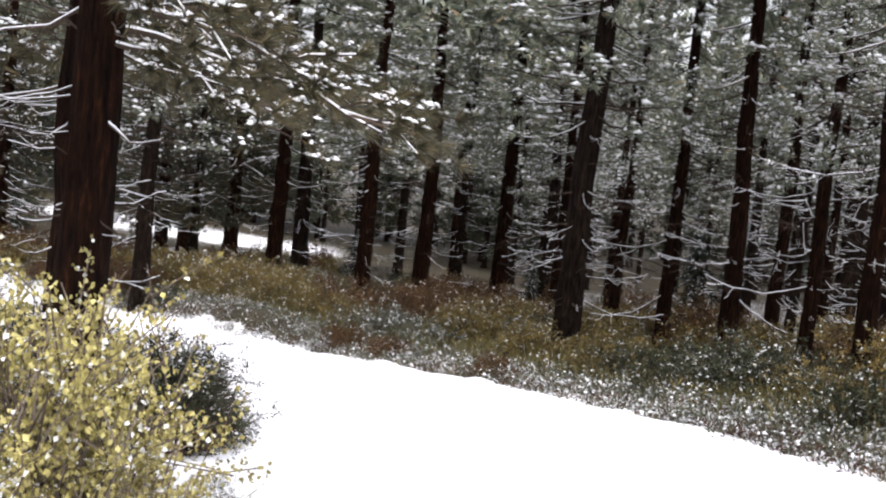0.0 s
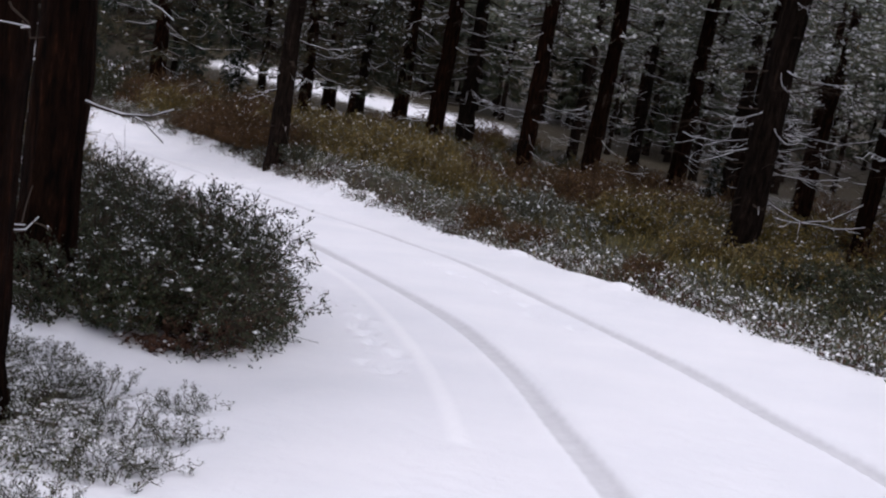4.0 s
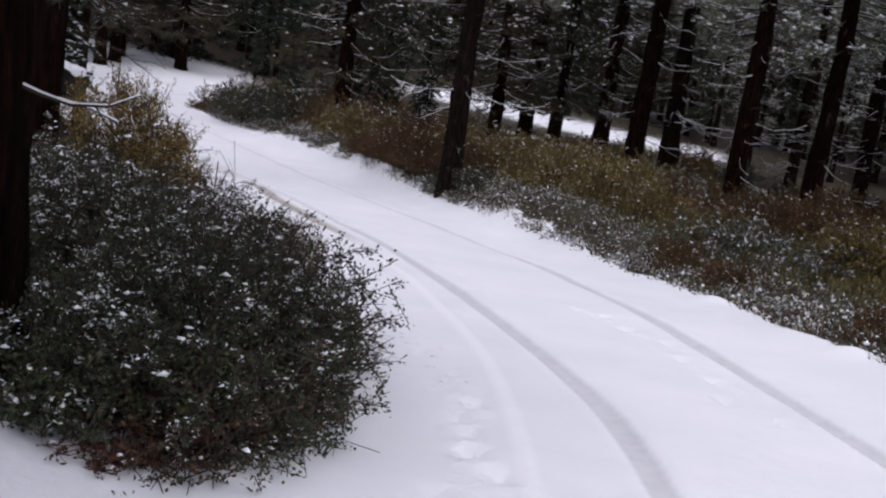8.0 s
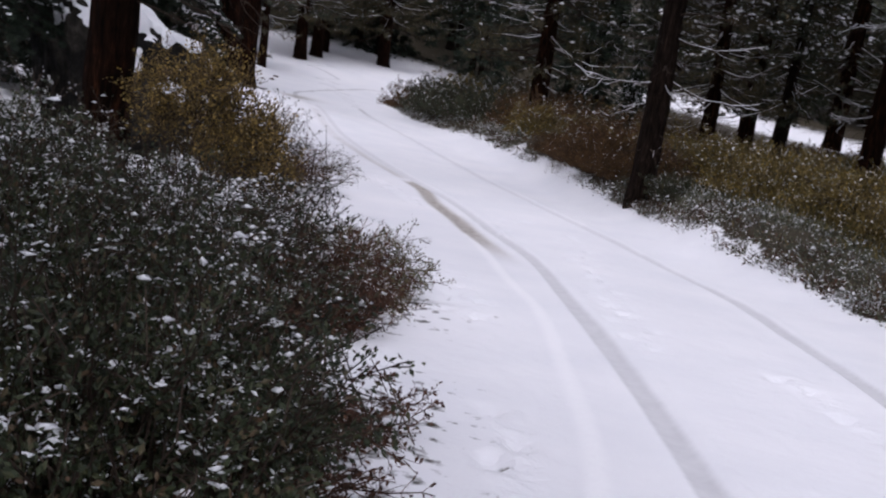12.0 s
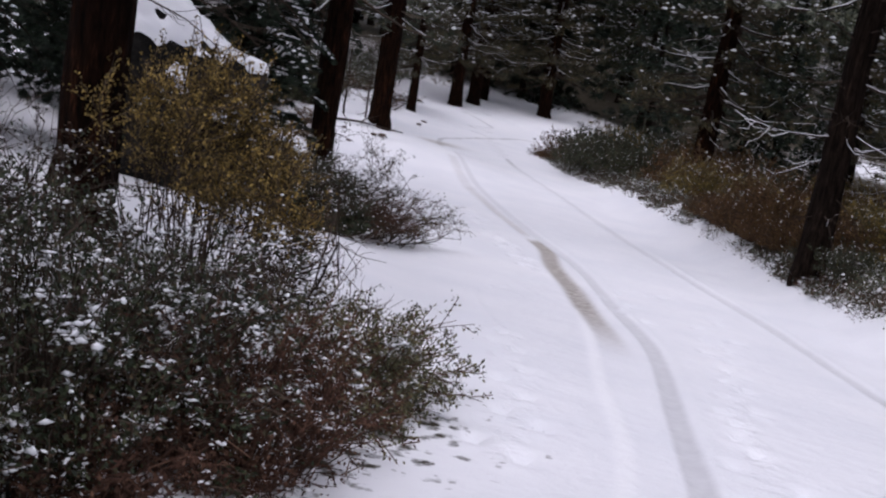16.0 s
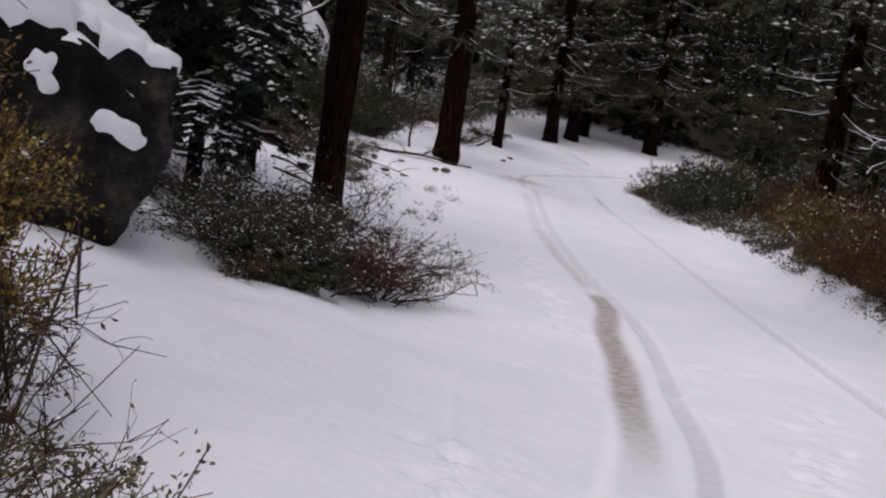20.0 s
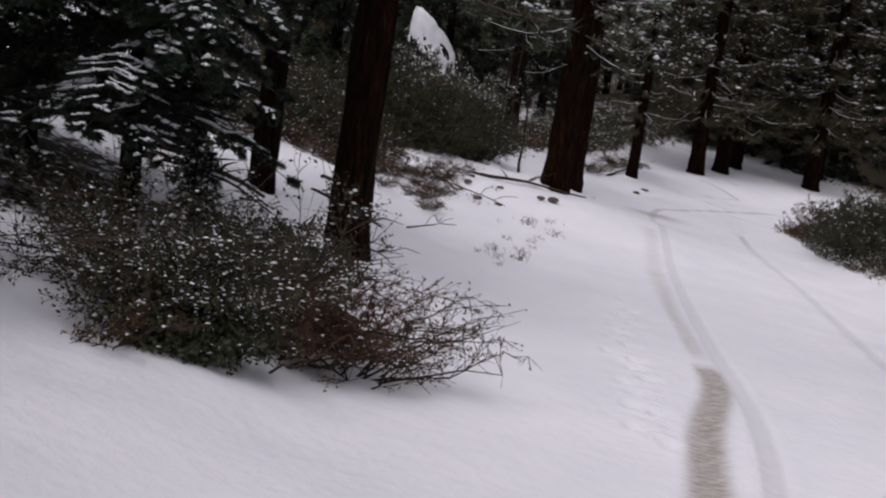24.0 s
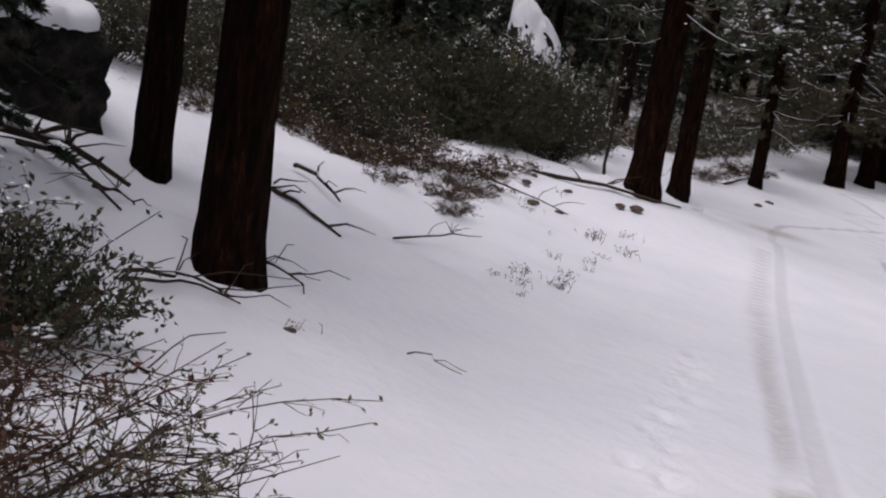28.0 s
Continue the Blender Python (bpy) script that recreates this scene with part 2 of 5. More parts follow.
# ---- the lie of the land ----
def smooth(a, b, v):
    s = np.clip((v - a) / (b - a), 0.0, 1.0)
    return s * s * (3 - 2 * s)
ROAD = [(4.6, -12), (3.9, -4), (3.0, 2.0), (2.0, 6.5), (0.9, 10.1), (-1.0, 13.9), (-2.9, 16.6), (-4.7, 18.9), (-6.5, 21.2), (-9.3, 24.4), (-12.6, 27.8), (-16.2, 31.6), (-19.5, 35.2), (-21.6, 38.8), (-22.0, 42.5), (-19.6, 47.5), (-13.0, 53.5)]
def curve(points, step=0.35):
    """A smooth line through the given points, as rows of x, y."""
    q = [points[0], *points, points[-1]]
    rows = []
    for a, b, c, d in zip(q, q[1:], q[2:], q[3:]):
        n = max(2, int(math.dist(b, c) / step))
        for k in range(n):
            s = k / n
            rows.append([0.5 * (2 * b[i] + (c[i] - a[i]) * s + (2 * a[i] - 5 * b[i] + 4 * c[i] - d[i]) * s * s + (3 * b[i] - a[i] - 3 * c[i] + d[i]) * s ** 3) for i in (0, 1)])
    rows.append(list(points[-1]))
    return np.array(rows)
def beside(x, y, line):
    """Distance from a line, positive to its left, for arrays of x and y."""
    x, y = np.asarray(x, float), np.asarray(y, float)
    best, side = np.full(x.shape, 1e9), np.zeros(x.shape)
    for (ax, ay), (bx, by) in zip(line[:-1], line[1:]):
        dx, dy = bx - ax, by - ay
        s = np.clip(((x - ax) * dx + (y - ay) * dy) / (dx * dx + dy * dy), 0, 1)
        ox, oy = x - ax - s * dx, y - ay - s * dy
        d = ox * ox + oy * oy
        near = d < best
        best = np.where(near, d, best)
        side = np.where(near, dx * oy - dy * ox, side)
    return np.sqrt(best) * np.sign(side)
MIDDLE = curve(ROAD, 0.8)
def land(x, y, d=None):
    """Height of the ground; d: distance left of the road's middle."""
    x, y = np.asarray(x, float), np.asarray(y, float)
    if d is None:
        d = beside(x, y, MIDDLE)
    u, v = np.clip(x, -42, 12) / 10, (np.clip(y, -15, 75) - 20) / 10
    z = -1.624 + 0.68 * u + 0.188 * u * u - 1.038 * v + 0.029 * v * v - 0.132 * u * v
    z = z - 0.18 * smooth(15, 21, y) * (1 - smooth(2.2, 3.6, np.abs(d)))
    z = z + smooth(8, 16, y) * (1 - smooth(34, 40, y)) * (0.34 * smooth(3.2, 5.2, d) + 0.17 * np.clip(d - 5.2, 0, 14))
    z = z + 0.42 * smooth(2.3, 3.6, -d) * smooth(18, 24, y) * (1 - smooth(-4, -1, x))
    z = z + 0.45 * np.exp(-((x + 18.7) ** 2 + (y - 30.6) ** 2) / 5.0)
    z = z + 0.3 * smooth(2.8, 4.2, d) * smooth(8.3, 9.6, y) * (1 - smooth(10.5, 13.0, y))
    return z

# ---- mesh helpers ----
def mesh_of(name, chunks, mat, soft=False):
    """One mesh from chunks of (verts, faces); all the faces of a chunk have the same number of corners."""
    me = bpy.data.meshes.new(name)
    verts, corners, sizes, base = [], [], [], 0
    for v, f in chunks:
        v, f = np.asarray(v, float).reshape(-1, 3), np.asarray(f, int)
        verts.append(v)
        corners.append((f + base).ravel())
        sizes.append(np.full(len(f), f.shape[1]))
        base += len(v)
    v, c, s = np.concatenate(verts), np.concatenate(corners), np.concatenate(sizes)
    me.vertices.add(len(v))
    me.vertices.foreach_set("co", v.ravel())
    me.loops.add(len(c))
    me.loops.foreach_set("vertex_index", c.astype(np.int32))
    me.polygons.add(len(s))
    me.polygons.foreach_set("loop_start", np.r_[0, np.cumsum(s)[:-1]].astype(np.int32))
    me.polygons.foreach_set("loop_total", s.astype(np.int32))
    me.polygons.foreach_set("use_smooth", np.full(len(s), soft))
    me.update(calc_edges=True)
    me.materials.append(mat)
    return me


def part(name, me, parent, label="", kind=""):
    ob = new(name, me)
    ob.parent = parent
    return tagged(ob, label, kind=kind)


def unit(v):
    return v / np.maximum(np.linalg.norm(v, axis=-1, keepdims=True), 1e-9)


def tubes(P, R, sides=3):
    """Tubes along n lines of k points, P (n, k, 3), with radii R (n, k)."""
    P, R = np.asarray(P, float), np.asarray(R, float)
    n, k = R.shape
    T = unit(np.gradient(P, axis=1))
    ref = np.where(np.abs(T[..., 2:]) < 0.9, np.array([0.0, 0, 1]), np.array([1.0, 0, 0]))
    A = unit(np.cross(T, ref))
    B = np.cross(A, T)
    w = np.arange(sides) * 2 * np.pi / sides + np.pi / 2
    ring = P[:, :, None] + R[:, :, None, None] * (np.cos(w)[:, None] * A[:, :, None] + np.sin(w)[:, None] * B[:, :, None])
    i = (np.arange(n)[:, None, None] * k + np.arange(k - 1)[None, :, None]) * sides
    j = np.arange(sides)[None, None]
    j2 = (j + 1) % sides
    f = np.stack([i + j, i + j2, i + sides + j2, i + sides + j], -1).reshape(-1, 4)
    return ring.reshape(-1, 3), f


def needles(C, D, length, count, rng, width=0.011, spread=0.85):
    """Tufts of needles at C, pointing about D."""
    n = len(C)
    d = unit(D[:, None] + spread * rng.normal(size=(n, count, 3)))
    side = unit(np.cross(d, rng.normal(size=(n, count, 3)))) * width
    tip = C[:, None] + d * length * rng.uniform(0.7, 1.15, (n, count, 1))
    foot = C[:, None] - 0.15 * length * unit(D)[:, None] * rng.uniform(0, 1, (n, count, 1))
    v = np.stack([foot - side, foot + side, tip], 2).reshape(-1, 3)
    return v, np.arange(len(v)).reshape(-1, 3)


def blobs(C, size, rng, flat=0.55):
    """Small uneven lumps of snow."""
    n = len(C)
    o = np.array([[1, 0, 0], [0.3, 0.95, 0], [-0.8, 0.6, 0], [-0.8, -0.6, 0], [0.3, -0.95, 0], [0, 0, 1], [0, 0, -0.5]])
    a = rng.uniform(0, 2 * np.pi, n)
    ca, sa = np.cos(a)[:, None], np.sin(a)[:, None]
    q = o[None] * rng.uniform(0.45, 1.5, (n, 7, 1)) * np.array([1.3, 0.8, flat])
    q = np.stack([q[..., 0] * ca - q[..., 1] * sa, q[..., 0] * sa + q[..., 1] * ca, q[..., 2]], -1)
    v = C[:, None] + q * np.asarray(size).reshape(-1, 1, 1)
    f = np.array([[i, (i + 1) % 5, 5] for i in range(5)] + [[(i + 1) % 5, i, 6] for i in range(5)])
    return v.reshape(-1, 3), (np.arange(n)[:, None, None] * 7 + f).reshape(-1, 3)


def flakes(C, size, rng):
    """Lumps of snow for trees that stay far off: flat little pyramids."""
    n = len(C)
    o = np.array([[1, 0, 0], [-0.6, 0.9, 0], [-0.6, -0.9, 0], [0, 0, 0.75]])
    v = C[:, None] + o[None] * rng.uniform(0.7, 1.4, (n, 4, 1)) * np.asarray(size).reshape(-1, 1, 1)
    return v.reshape(-1, 3), (np.arange(n)[:, None, None] * 4 + np.array([[0, 1, 3], [1, 2, 3], [2, 0, 3], [0, 2, 1]])).reshape(-1, 3)


def leaves(C, D, length, rng, wide=0.5):
    """Pointed leaves at C along D, a little folded."""
    n = len(C)
    D = unit(D)
    s = unit(np.cross(D, rng.normal(size=(n, 3)))) * wide
    up = np.cross(s, D)
    L = (np.asarray(length) * rng.uniform(0.7, 1.2, n))[:, None]
    mid = C + D * L * 0.5
    v = np.stack([C, mid - s * L * 0.5 + up * L * 0.2, C + D * L, mid + s * L * 0.5 + up * L * 0.2], 1)
    i = np.arange(n)[:, None] * 4
    return v.reshape(-1, 3), np.concatenate([i + [0, 1, 2], i + [0, 2, 3]])


def bent(start, end, sag, k, rng, wobble=0.04):
    """Lines from start to end in k points, lifted or sagging in the middle, a little crooked."""
    s = np.linspace(0, 1, k)[None, :, None]
    p = start[:, None] * (1 - s) + end[:, None] * s
    p[..., 2] += np.asarray(sag).reshape(-1, 1) * 4 * (s * (1 - s))[..., 0]
    length = np.linalg.norm(end - start, axis=1)[:, None, None]
    return p + rng.normal(size=p.shape) * wobble * length * np.sqrt(s)


def thing(name, x, y, label, category, group="", sink=0.0):
    ob = new(name)
    ob.location = (x, y, float(land(x, y)) - sink)
    return tagged(ob, label, category, group)


# ---- ground: one sheet, finest along the road ----
LEFT_RUT = curve([(3.4, -8), (2.4, 0), (1.5, 4), (0.7, 7.3), (0.34, 8.6), (-0.1, 10.1), (-0.75, 11.75), (-1.95, 13.9), (-3.57, 16.55), (-5.25, 19.3), (-6.66, 21.05), (-8.64, 23.37), (-11.2, 25.8), (-15.8, 30.25), (-20.9, 35.3), (-21.9, 37.4), (-22.5, 39.6), (-22.9, 42.2), (-21.8, 45.6), (-18.6, 49.0), (-14, 52)], 0.3)
RIGHT_RUT = curve([(4.9, -8), (4.0, 0), (3.1, 4), (2.06, 8), (1.55, 9.5), (1.0, 11.0), (-0.42, 14.17), (-1.9, 17.1), (-3.03, 19.27), (-4.98, 21.87), (-8.25, 25.4), (-11.35, 28.58), (-14.05, 31.3), (-16.8, 33.7), (-19.0, 35.9)], 0.3)
OLD_RUT = curve([(-0.1, 8.0), (-0.5, 9.5), (-1.1, 11.2), (-1.75, 12.7), (-2.6, 14.25), (-3.5, 15.8), (-4.35, 17.0), (-5.6, 18.9), (-6.6, 20.3)], 0.3)
SKID = curve([(-7.55, 20.4), (-7.45, 19.85), (-7.2, 19.4), (-6.46, 18.6), (-5.8, 17.95)], 0.2)
MUD = curve([(-4.75, 18.0), (-5.5, 19.05), (-6.36, 20.16), (-7.43, 21.46), (-8.62, 22.85), (-9.5, 23.97), (-10.2, 24.66)], 0.25)
MUD_FAR = curve([(-10.0, 24.45), (-10.87, 25.24), (-12.34, 26.6), (-13.42, 27.62), (-14.82, 28.96), (-17.2, 31.3)], 0.25)
PRINTS = [curve([(-0.75, 9.4), (-1.23, 10.84), (-1.5, 11.46), (-1.85, 12.2), (-2.3, 12.9)], 0.3), curve([(-3.6, 14.9), (-3.9, 15.42), (-4.5, 16.33), (-5.2, 17.2), (-5.9, 18.0)], 0.3), curve([(-2.5, 15.3), (-2.81, 15.94), (-3.5, 17.2), (-4.15, 18.5), (-5.5, 20.95), (-6.1, 22.1)], 0.33), curve([(-6.3, 20.7), (-6.78, 21.3), (-7.15, 22.0), (-7.1, 22.6)], 0.3), curve([(-8.3, 22.0), (-8.84, 22.57), (-10.34, 23.93), (-10.94, 24.35), (-11.86, 25.3), (-12.6, 26.1)], 0.28), curve([(0.2, 12.0), (-0.5, 13.6), (-1.6, 15.4)], 0.5)]
VERGE = curve([(6.2, -12), (5.6, -4), (4.9, 2), (3.6, 7.2), (2.5, 11.2), (1.25, 13.75), (0.12, 16.0), (-1.65, 19.3), (-4.05, 22.5), (-7.1, 26.1), (-10.9, 30.2), (-13.9, 33.3), (-16.4, 35.5), (-18.7, 37.6), (-20.2, 39.3), (-20.4, 41.4), (-17.8, 45.5), (-11.0, 51.5)], 0.6)


def axis(fine_from, fine_to, low, high, fine):
    mid = np.arange(fine_from, fine_to, fine)

    def out(room):
        d, step, rows = 0.0, fine, []
        while d < room:
            step = min(step * 1.05, 0.14) if d < 9 else min(step * 1.2, 60)
            d += step
            rows.append(d)
        return np.array(rows)

    return np.r_[fine_from - out(fine_from - low)[::-1], mid, fine_to + out(high - fine_to)]


def rough(x, y):
    """Gentle unevenness of the lying snow."""
    return 0.026 * np.sin(1.1 * x + 0.6 * y) * np.sin(1.3 * y - 0.4 * x) + 0.014 * np.sin(4.1 * x + 1.2) * np.sin(3.7 * y + 2.3 * np.sin(x))


def bump_at(x, y, cx, cy, r, h):
    return h * np.exp(-((x - cx) ** 2 + (y - cy) ** 2) / (r * r))


def build_ground():
    xs, ys = axis(-13.0, 2.0, -900, 900, 0.045), axis(8.0, 26.0, -900, 900, 0.045)
    x, y = [a.ravel() for a in np.meshgrid(xs, ys)]
    d = beside(x, y, MIDDLE)
    z = land(x, y, d)
    v = beside(x, y, VERGE)
    near = (np.abs(d) < 9) & (y > -10) & (y < 56)
    nx, ny = x[near], y[near]
    packed, mud = np.zeros(len(x)), np.zeros(len(x))
    dz, pk, md = np.zeros(len(nx)), np.zeros(len(nx)), np.zeros(len(nx))
    for line, width, depth, dark in ((LEFT_RUT, 0.07, 0.026, 0.0), (RIGHT_RUT, 0.07, 0.026, 0.0), (OLD_RUT, 0.05, -0.008, 0.0), (SKID, 0.035, -0.016, 0.0)):
        q = np.abs(beside(nx, ny, line) + 0.008 * np.sin(2.1 * ny + nx))
        dz -= depth * (1 - smooth(0.45 * width, 1.35 * width, q)) - 0.45 * depth * np.exp(-((q - 1.7 * width) / (0.5 * width)) ** 2)
        pk = np.maximum(pk, dark * (1 - smooth(0.55 * width, 1.4 * width, q)) * (0.86 + 0.14 * np.sin(1.7 * ny + 0.8 * nx)))
    for line, width, dark, fade in ((MUD, 0.12, 1.0, 2.6), (MUD_FAR, 0.075, 0.45, 0.8)):
        q = np.abs(beside(nx, ny, line) + 0.008 * np.sin(3 * ny))
        (ax, ay), (bx, by) = line[0], line[-1]
        ends = smooth(0.05, 1.3 * fade, np.hypot(nx - ax, ny - ay)) * smooth(0.02, 0.16 * fade, np.hypot(nx - bx, ny - by))
        md = np.maximum(md, dark * ends * (1 - smooth(0.55 * width, 1.3 * width, q)))
        dz -= 0.02 * ends * (1 - smooth(0.5 * width, 1.4 * width, q))
    md = np.maximum(md, 0.8 * np.exp(-(((nx + 20.6) / 0.55) ** 2 + ((ny - 35.0) / 0.45) ** 2)))
    rng = np.random.default_rng(5)
    for line in PRINTS:
        way = np.gradient(line, axis=0)
        for k, ((px, py), (wx, wy)) in enumerate(zip(line, way)):
            ln = math.hypot(wx, wy)
            wx, wy = wx / ln, wy / ln
            off = (0.08 if k % 2 else -0.08) + rng.normal() * 0.025
            px, py = px - wy * off + rng.normal() * 0.05, py + wx * off + rng.normal() * 0.05
            f, g = (nx - px) * wx + (ny - py) * wy, (ny - py) * wx - (nx - px) * wy
            deep = 0.055 * rng.uniform(0.6, 1)
            dz -= deep * np.exp(-((f / 0.12) ** 4 + (g / 0.055) ** 4))
            dz += 0.4 * deep * np.exp(-(((f + 0.17) / 0.07) ** 2 + (g / 0.07) ** 2))
    z[near] += dz
    packed[near], mud[near] = pk, md
    z += rough(x, y) * (0.1 + 1.2 * smooth(1.3, 2.4, np.abs(d)))
    for cx, cy, r, h in ((-11.0, 30.95, 0.3, 0.2), (-11.35, 31.3, 0.5, 0.08), (-8.85, 28.4, 0.4, 0.12), (-9.6, 29.3, 0.8, 0.1), (-0.75, 17.4, 0.22, 0.08), (-1.5, 18.9, 0.3, 0.05), (0.6, 14.9, 0.22, 0.06), (-4.6, 23.2, 0.5, 0.08), (-12.8, 22.2, 0.4, 0.2), (-14.35, 22.25, 0.35, 0.12), (-19.0, 30.0, 0.4, 0.12)):
        z += bump_at(x, y, cx, cy, r, h)
    # a soft lip of snow along the road's outer edge
    z += 0.035 * np.exp(-((v - 0.05) / 0.35) ** 2) * (y > 5)
    # drifts on the open bank
    z += (0.04 * np.sin(1.9 * x - 1.3 * y + 0.8 * np.sin(0.9 * y)) * np.sin(0.8 * x + 1.7 * y) + 0.018 * np.sin(4.6 * x + 2.2 * y) * np.sin(2.1 * y - 3.1 * x + 1)) * smooth(2.2, 3.6, d) * (1 - smooth(9, 12, d))
    side = smooth(0.0, 0.3, -v + 0.08 * np.sin(1.3 * x + 2.1 * y) + 0.06 * np.sin(4.3 * y - 2 * x))
    clearing = smooth(66, 68, y) * (1 - smooth(73, 76, y)) * smooth(-27, -23, x) * (1 - smooth(-9, -5, x))
    litter_and_shade = side * (1 - clearing) * (0.82 + 0.16 * (1 - smooth(2.5, 5, -v)) * smooth(8, 14, y) - 0.16 * smooth(8, 14, -v))
    litter_and_shade = np.maximum(litter_and_shade, 0.82 * smooth(52, 56, y) * (1 - clearing) * smooth(4, 6, np.abs(d)))
    litter_and_shade = np.maximum(litter_and_shade, 0.62 * smooth(11, 15, d) * (y < 60))
    litter_and_shade = np.maximum(litter_and_shade, 0.34 * smooth(5.5, 8, d) * (y < 36))
    # the last three patches paint the firs' shade on the snow in litter colour
    for cx, cy, r in ((-3.4, 11.6, 1.5), (-4.9, 14.2, 1.4), (-2.4, 7.4, 0.9), (-12.6, 20.1, 1.2), (-11.7, 19.2, 0.8), (-13.9, 20.2, 1.3)):
        litter_and_shade = np.maximum(litter_and_shade, 0.75 * np.exp(-((x - cx) ** 2 + (y - cy) ** 2) / (r * r)))
    nxs = len(xs)
    i = (np.arange(len(ys) - 1)[:, None] * nxs + np.arange(nxs - 1)[None]).ravel()
    me = mesh_of("ground", [(np.stack([x, y, z], 1), np.stack([i, i + 1, i + nxs + 1, i + nxs], 1))], GROUND, True)
    for name, values in (("packed", packed), ("mud", mud), ("litter_and_shade", litter_and_shade), ("trail", np.min([np.clip(np.abs(beside(x, y, line)), 0, 1) for line in PRINTS], 0)), ("ridge", np.min([np.clip(np.abs(beside(x, y, line)), 0, 1) for line in (OLD_RUT,)], 0)), ("wear", 0.8 - 0.4 * smooth(16, 27, y) + 0.6 * smooth(34, 36, y)), ("along", -0.66 * x + 0.75 * y), ("left_track", np.clip(beside(x, y, LEFT_RUT), -1, 1)), ("right_track", np.clip(beside(x, y, RIGHT_RUT), -1, 1))):
        me.attributes.new(name, "FLOAT", "POINT").data.foreach_set("value", values.astype(np.float32))
    return tagged(new("ground", me), "snow-covered forest road with two tyre tracks and leaf litter verges", "ground", kind="structure")


build_ground()

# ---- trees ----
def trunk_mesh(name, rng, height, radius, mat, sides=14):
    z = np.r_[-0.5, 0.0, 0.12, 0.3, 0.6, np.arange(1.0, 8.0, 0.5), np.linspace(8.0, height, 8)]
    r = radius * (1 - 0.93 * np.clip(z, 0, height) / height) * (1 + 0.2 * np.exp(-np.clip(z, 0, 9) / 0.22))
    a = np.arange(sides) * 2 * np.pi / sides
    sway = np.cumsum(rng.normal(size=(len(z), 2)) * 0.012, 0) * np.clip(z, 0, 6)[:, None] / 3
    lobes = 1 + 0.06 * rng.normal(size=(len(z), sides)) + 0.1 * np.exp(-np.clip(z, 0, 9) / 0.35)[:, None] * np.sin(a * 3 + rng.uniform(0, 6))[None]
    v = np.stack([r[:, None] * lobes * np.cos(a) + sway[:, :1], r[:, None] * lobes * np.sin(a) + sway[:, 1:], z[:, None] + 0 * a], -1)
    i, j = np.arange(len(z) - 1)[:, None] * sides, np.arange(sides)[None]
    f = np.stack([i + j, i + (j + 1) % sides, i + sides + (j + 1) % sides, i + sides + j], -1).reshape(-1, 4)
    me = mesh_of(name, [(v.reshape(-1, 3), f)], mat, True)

    def centre(h):
        return np.stack([np.interp(h, z, sway[:, 0]), np.interp(h, z, sway[:, 1]), h], -1), np.interp(h, z, r)

    return me, centre


def snow_on(P, R, rng, share=0.8):
    """A rim of snow along the upper side of branches."""
    keep = rng.random(len(P)) < share
    P, R = P[keep].copy(), R[keep]
    r = np.minimum(0.42 * R + 0.003, 0.016) * rng.uniform(0.45, 1.2, R.shape)
    P[..., 2] += R * 0.9 + r * 0.35
    return tubes(P, r, 3)


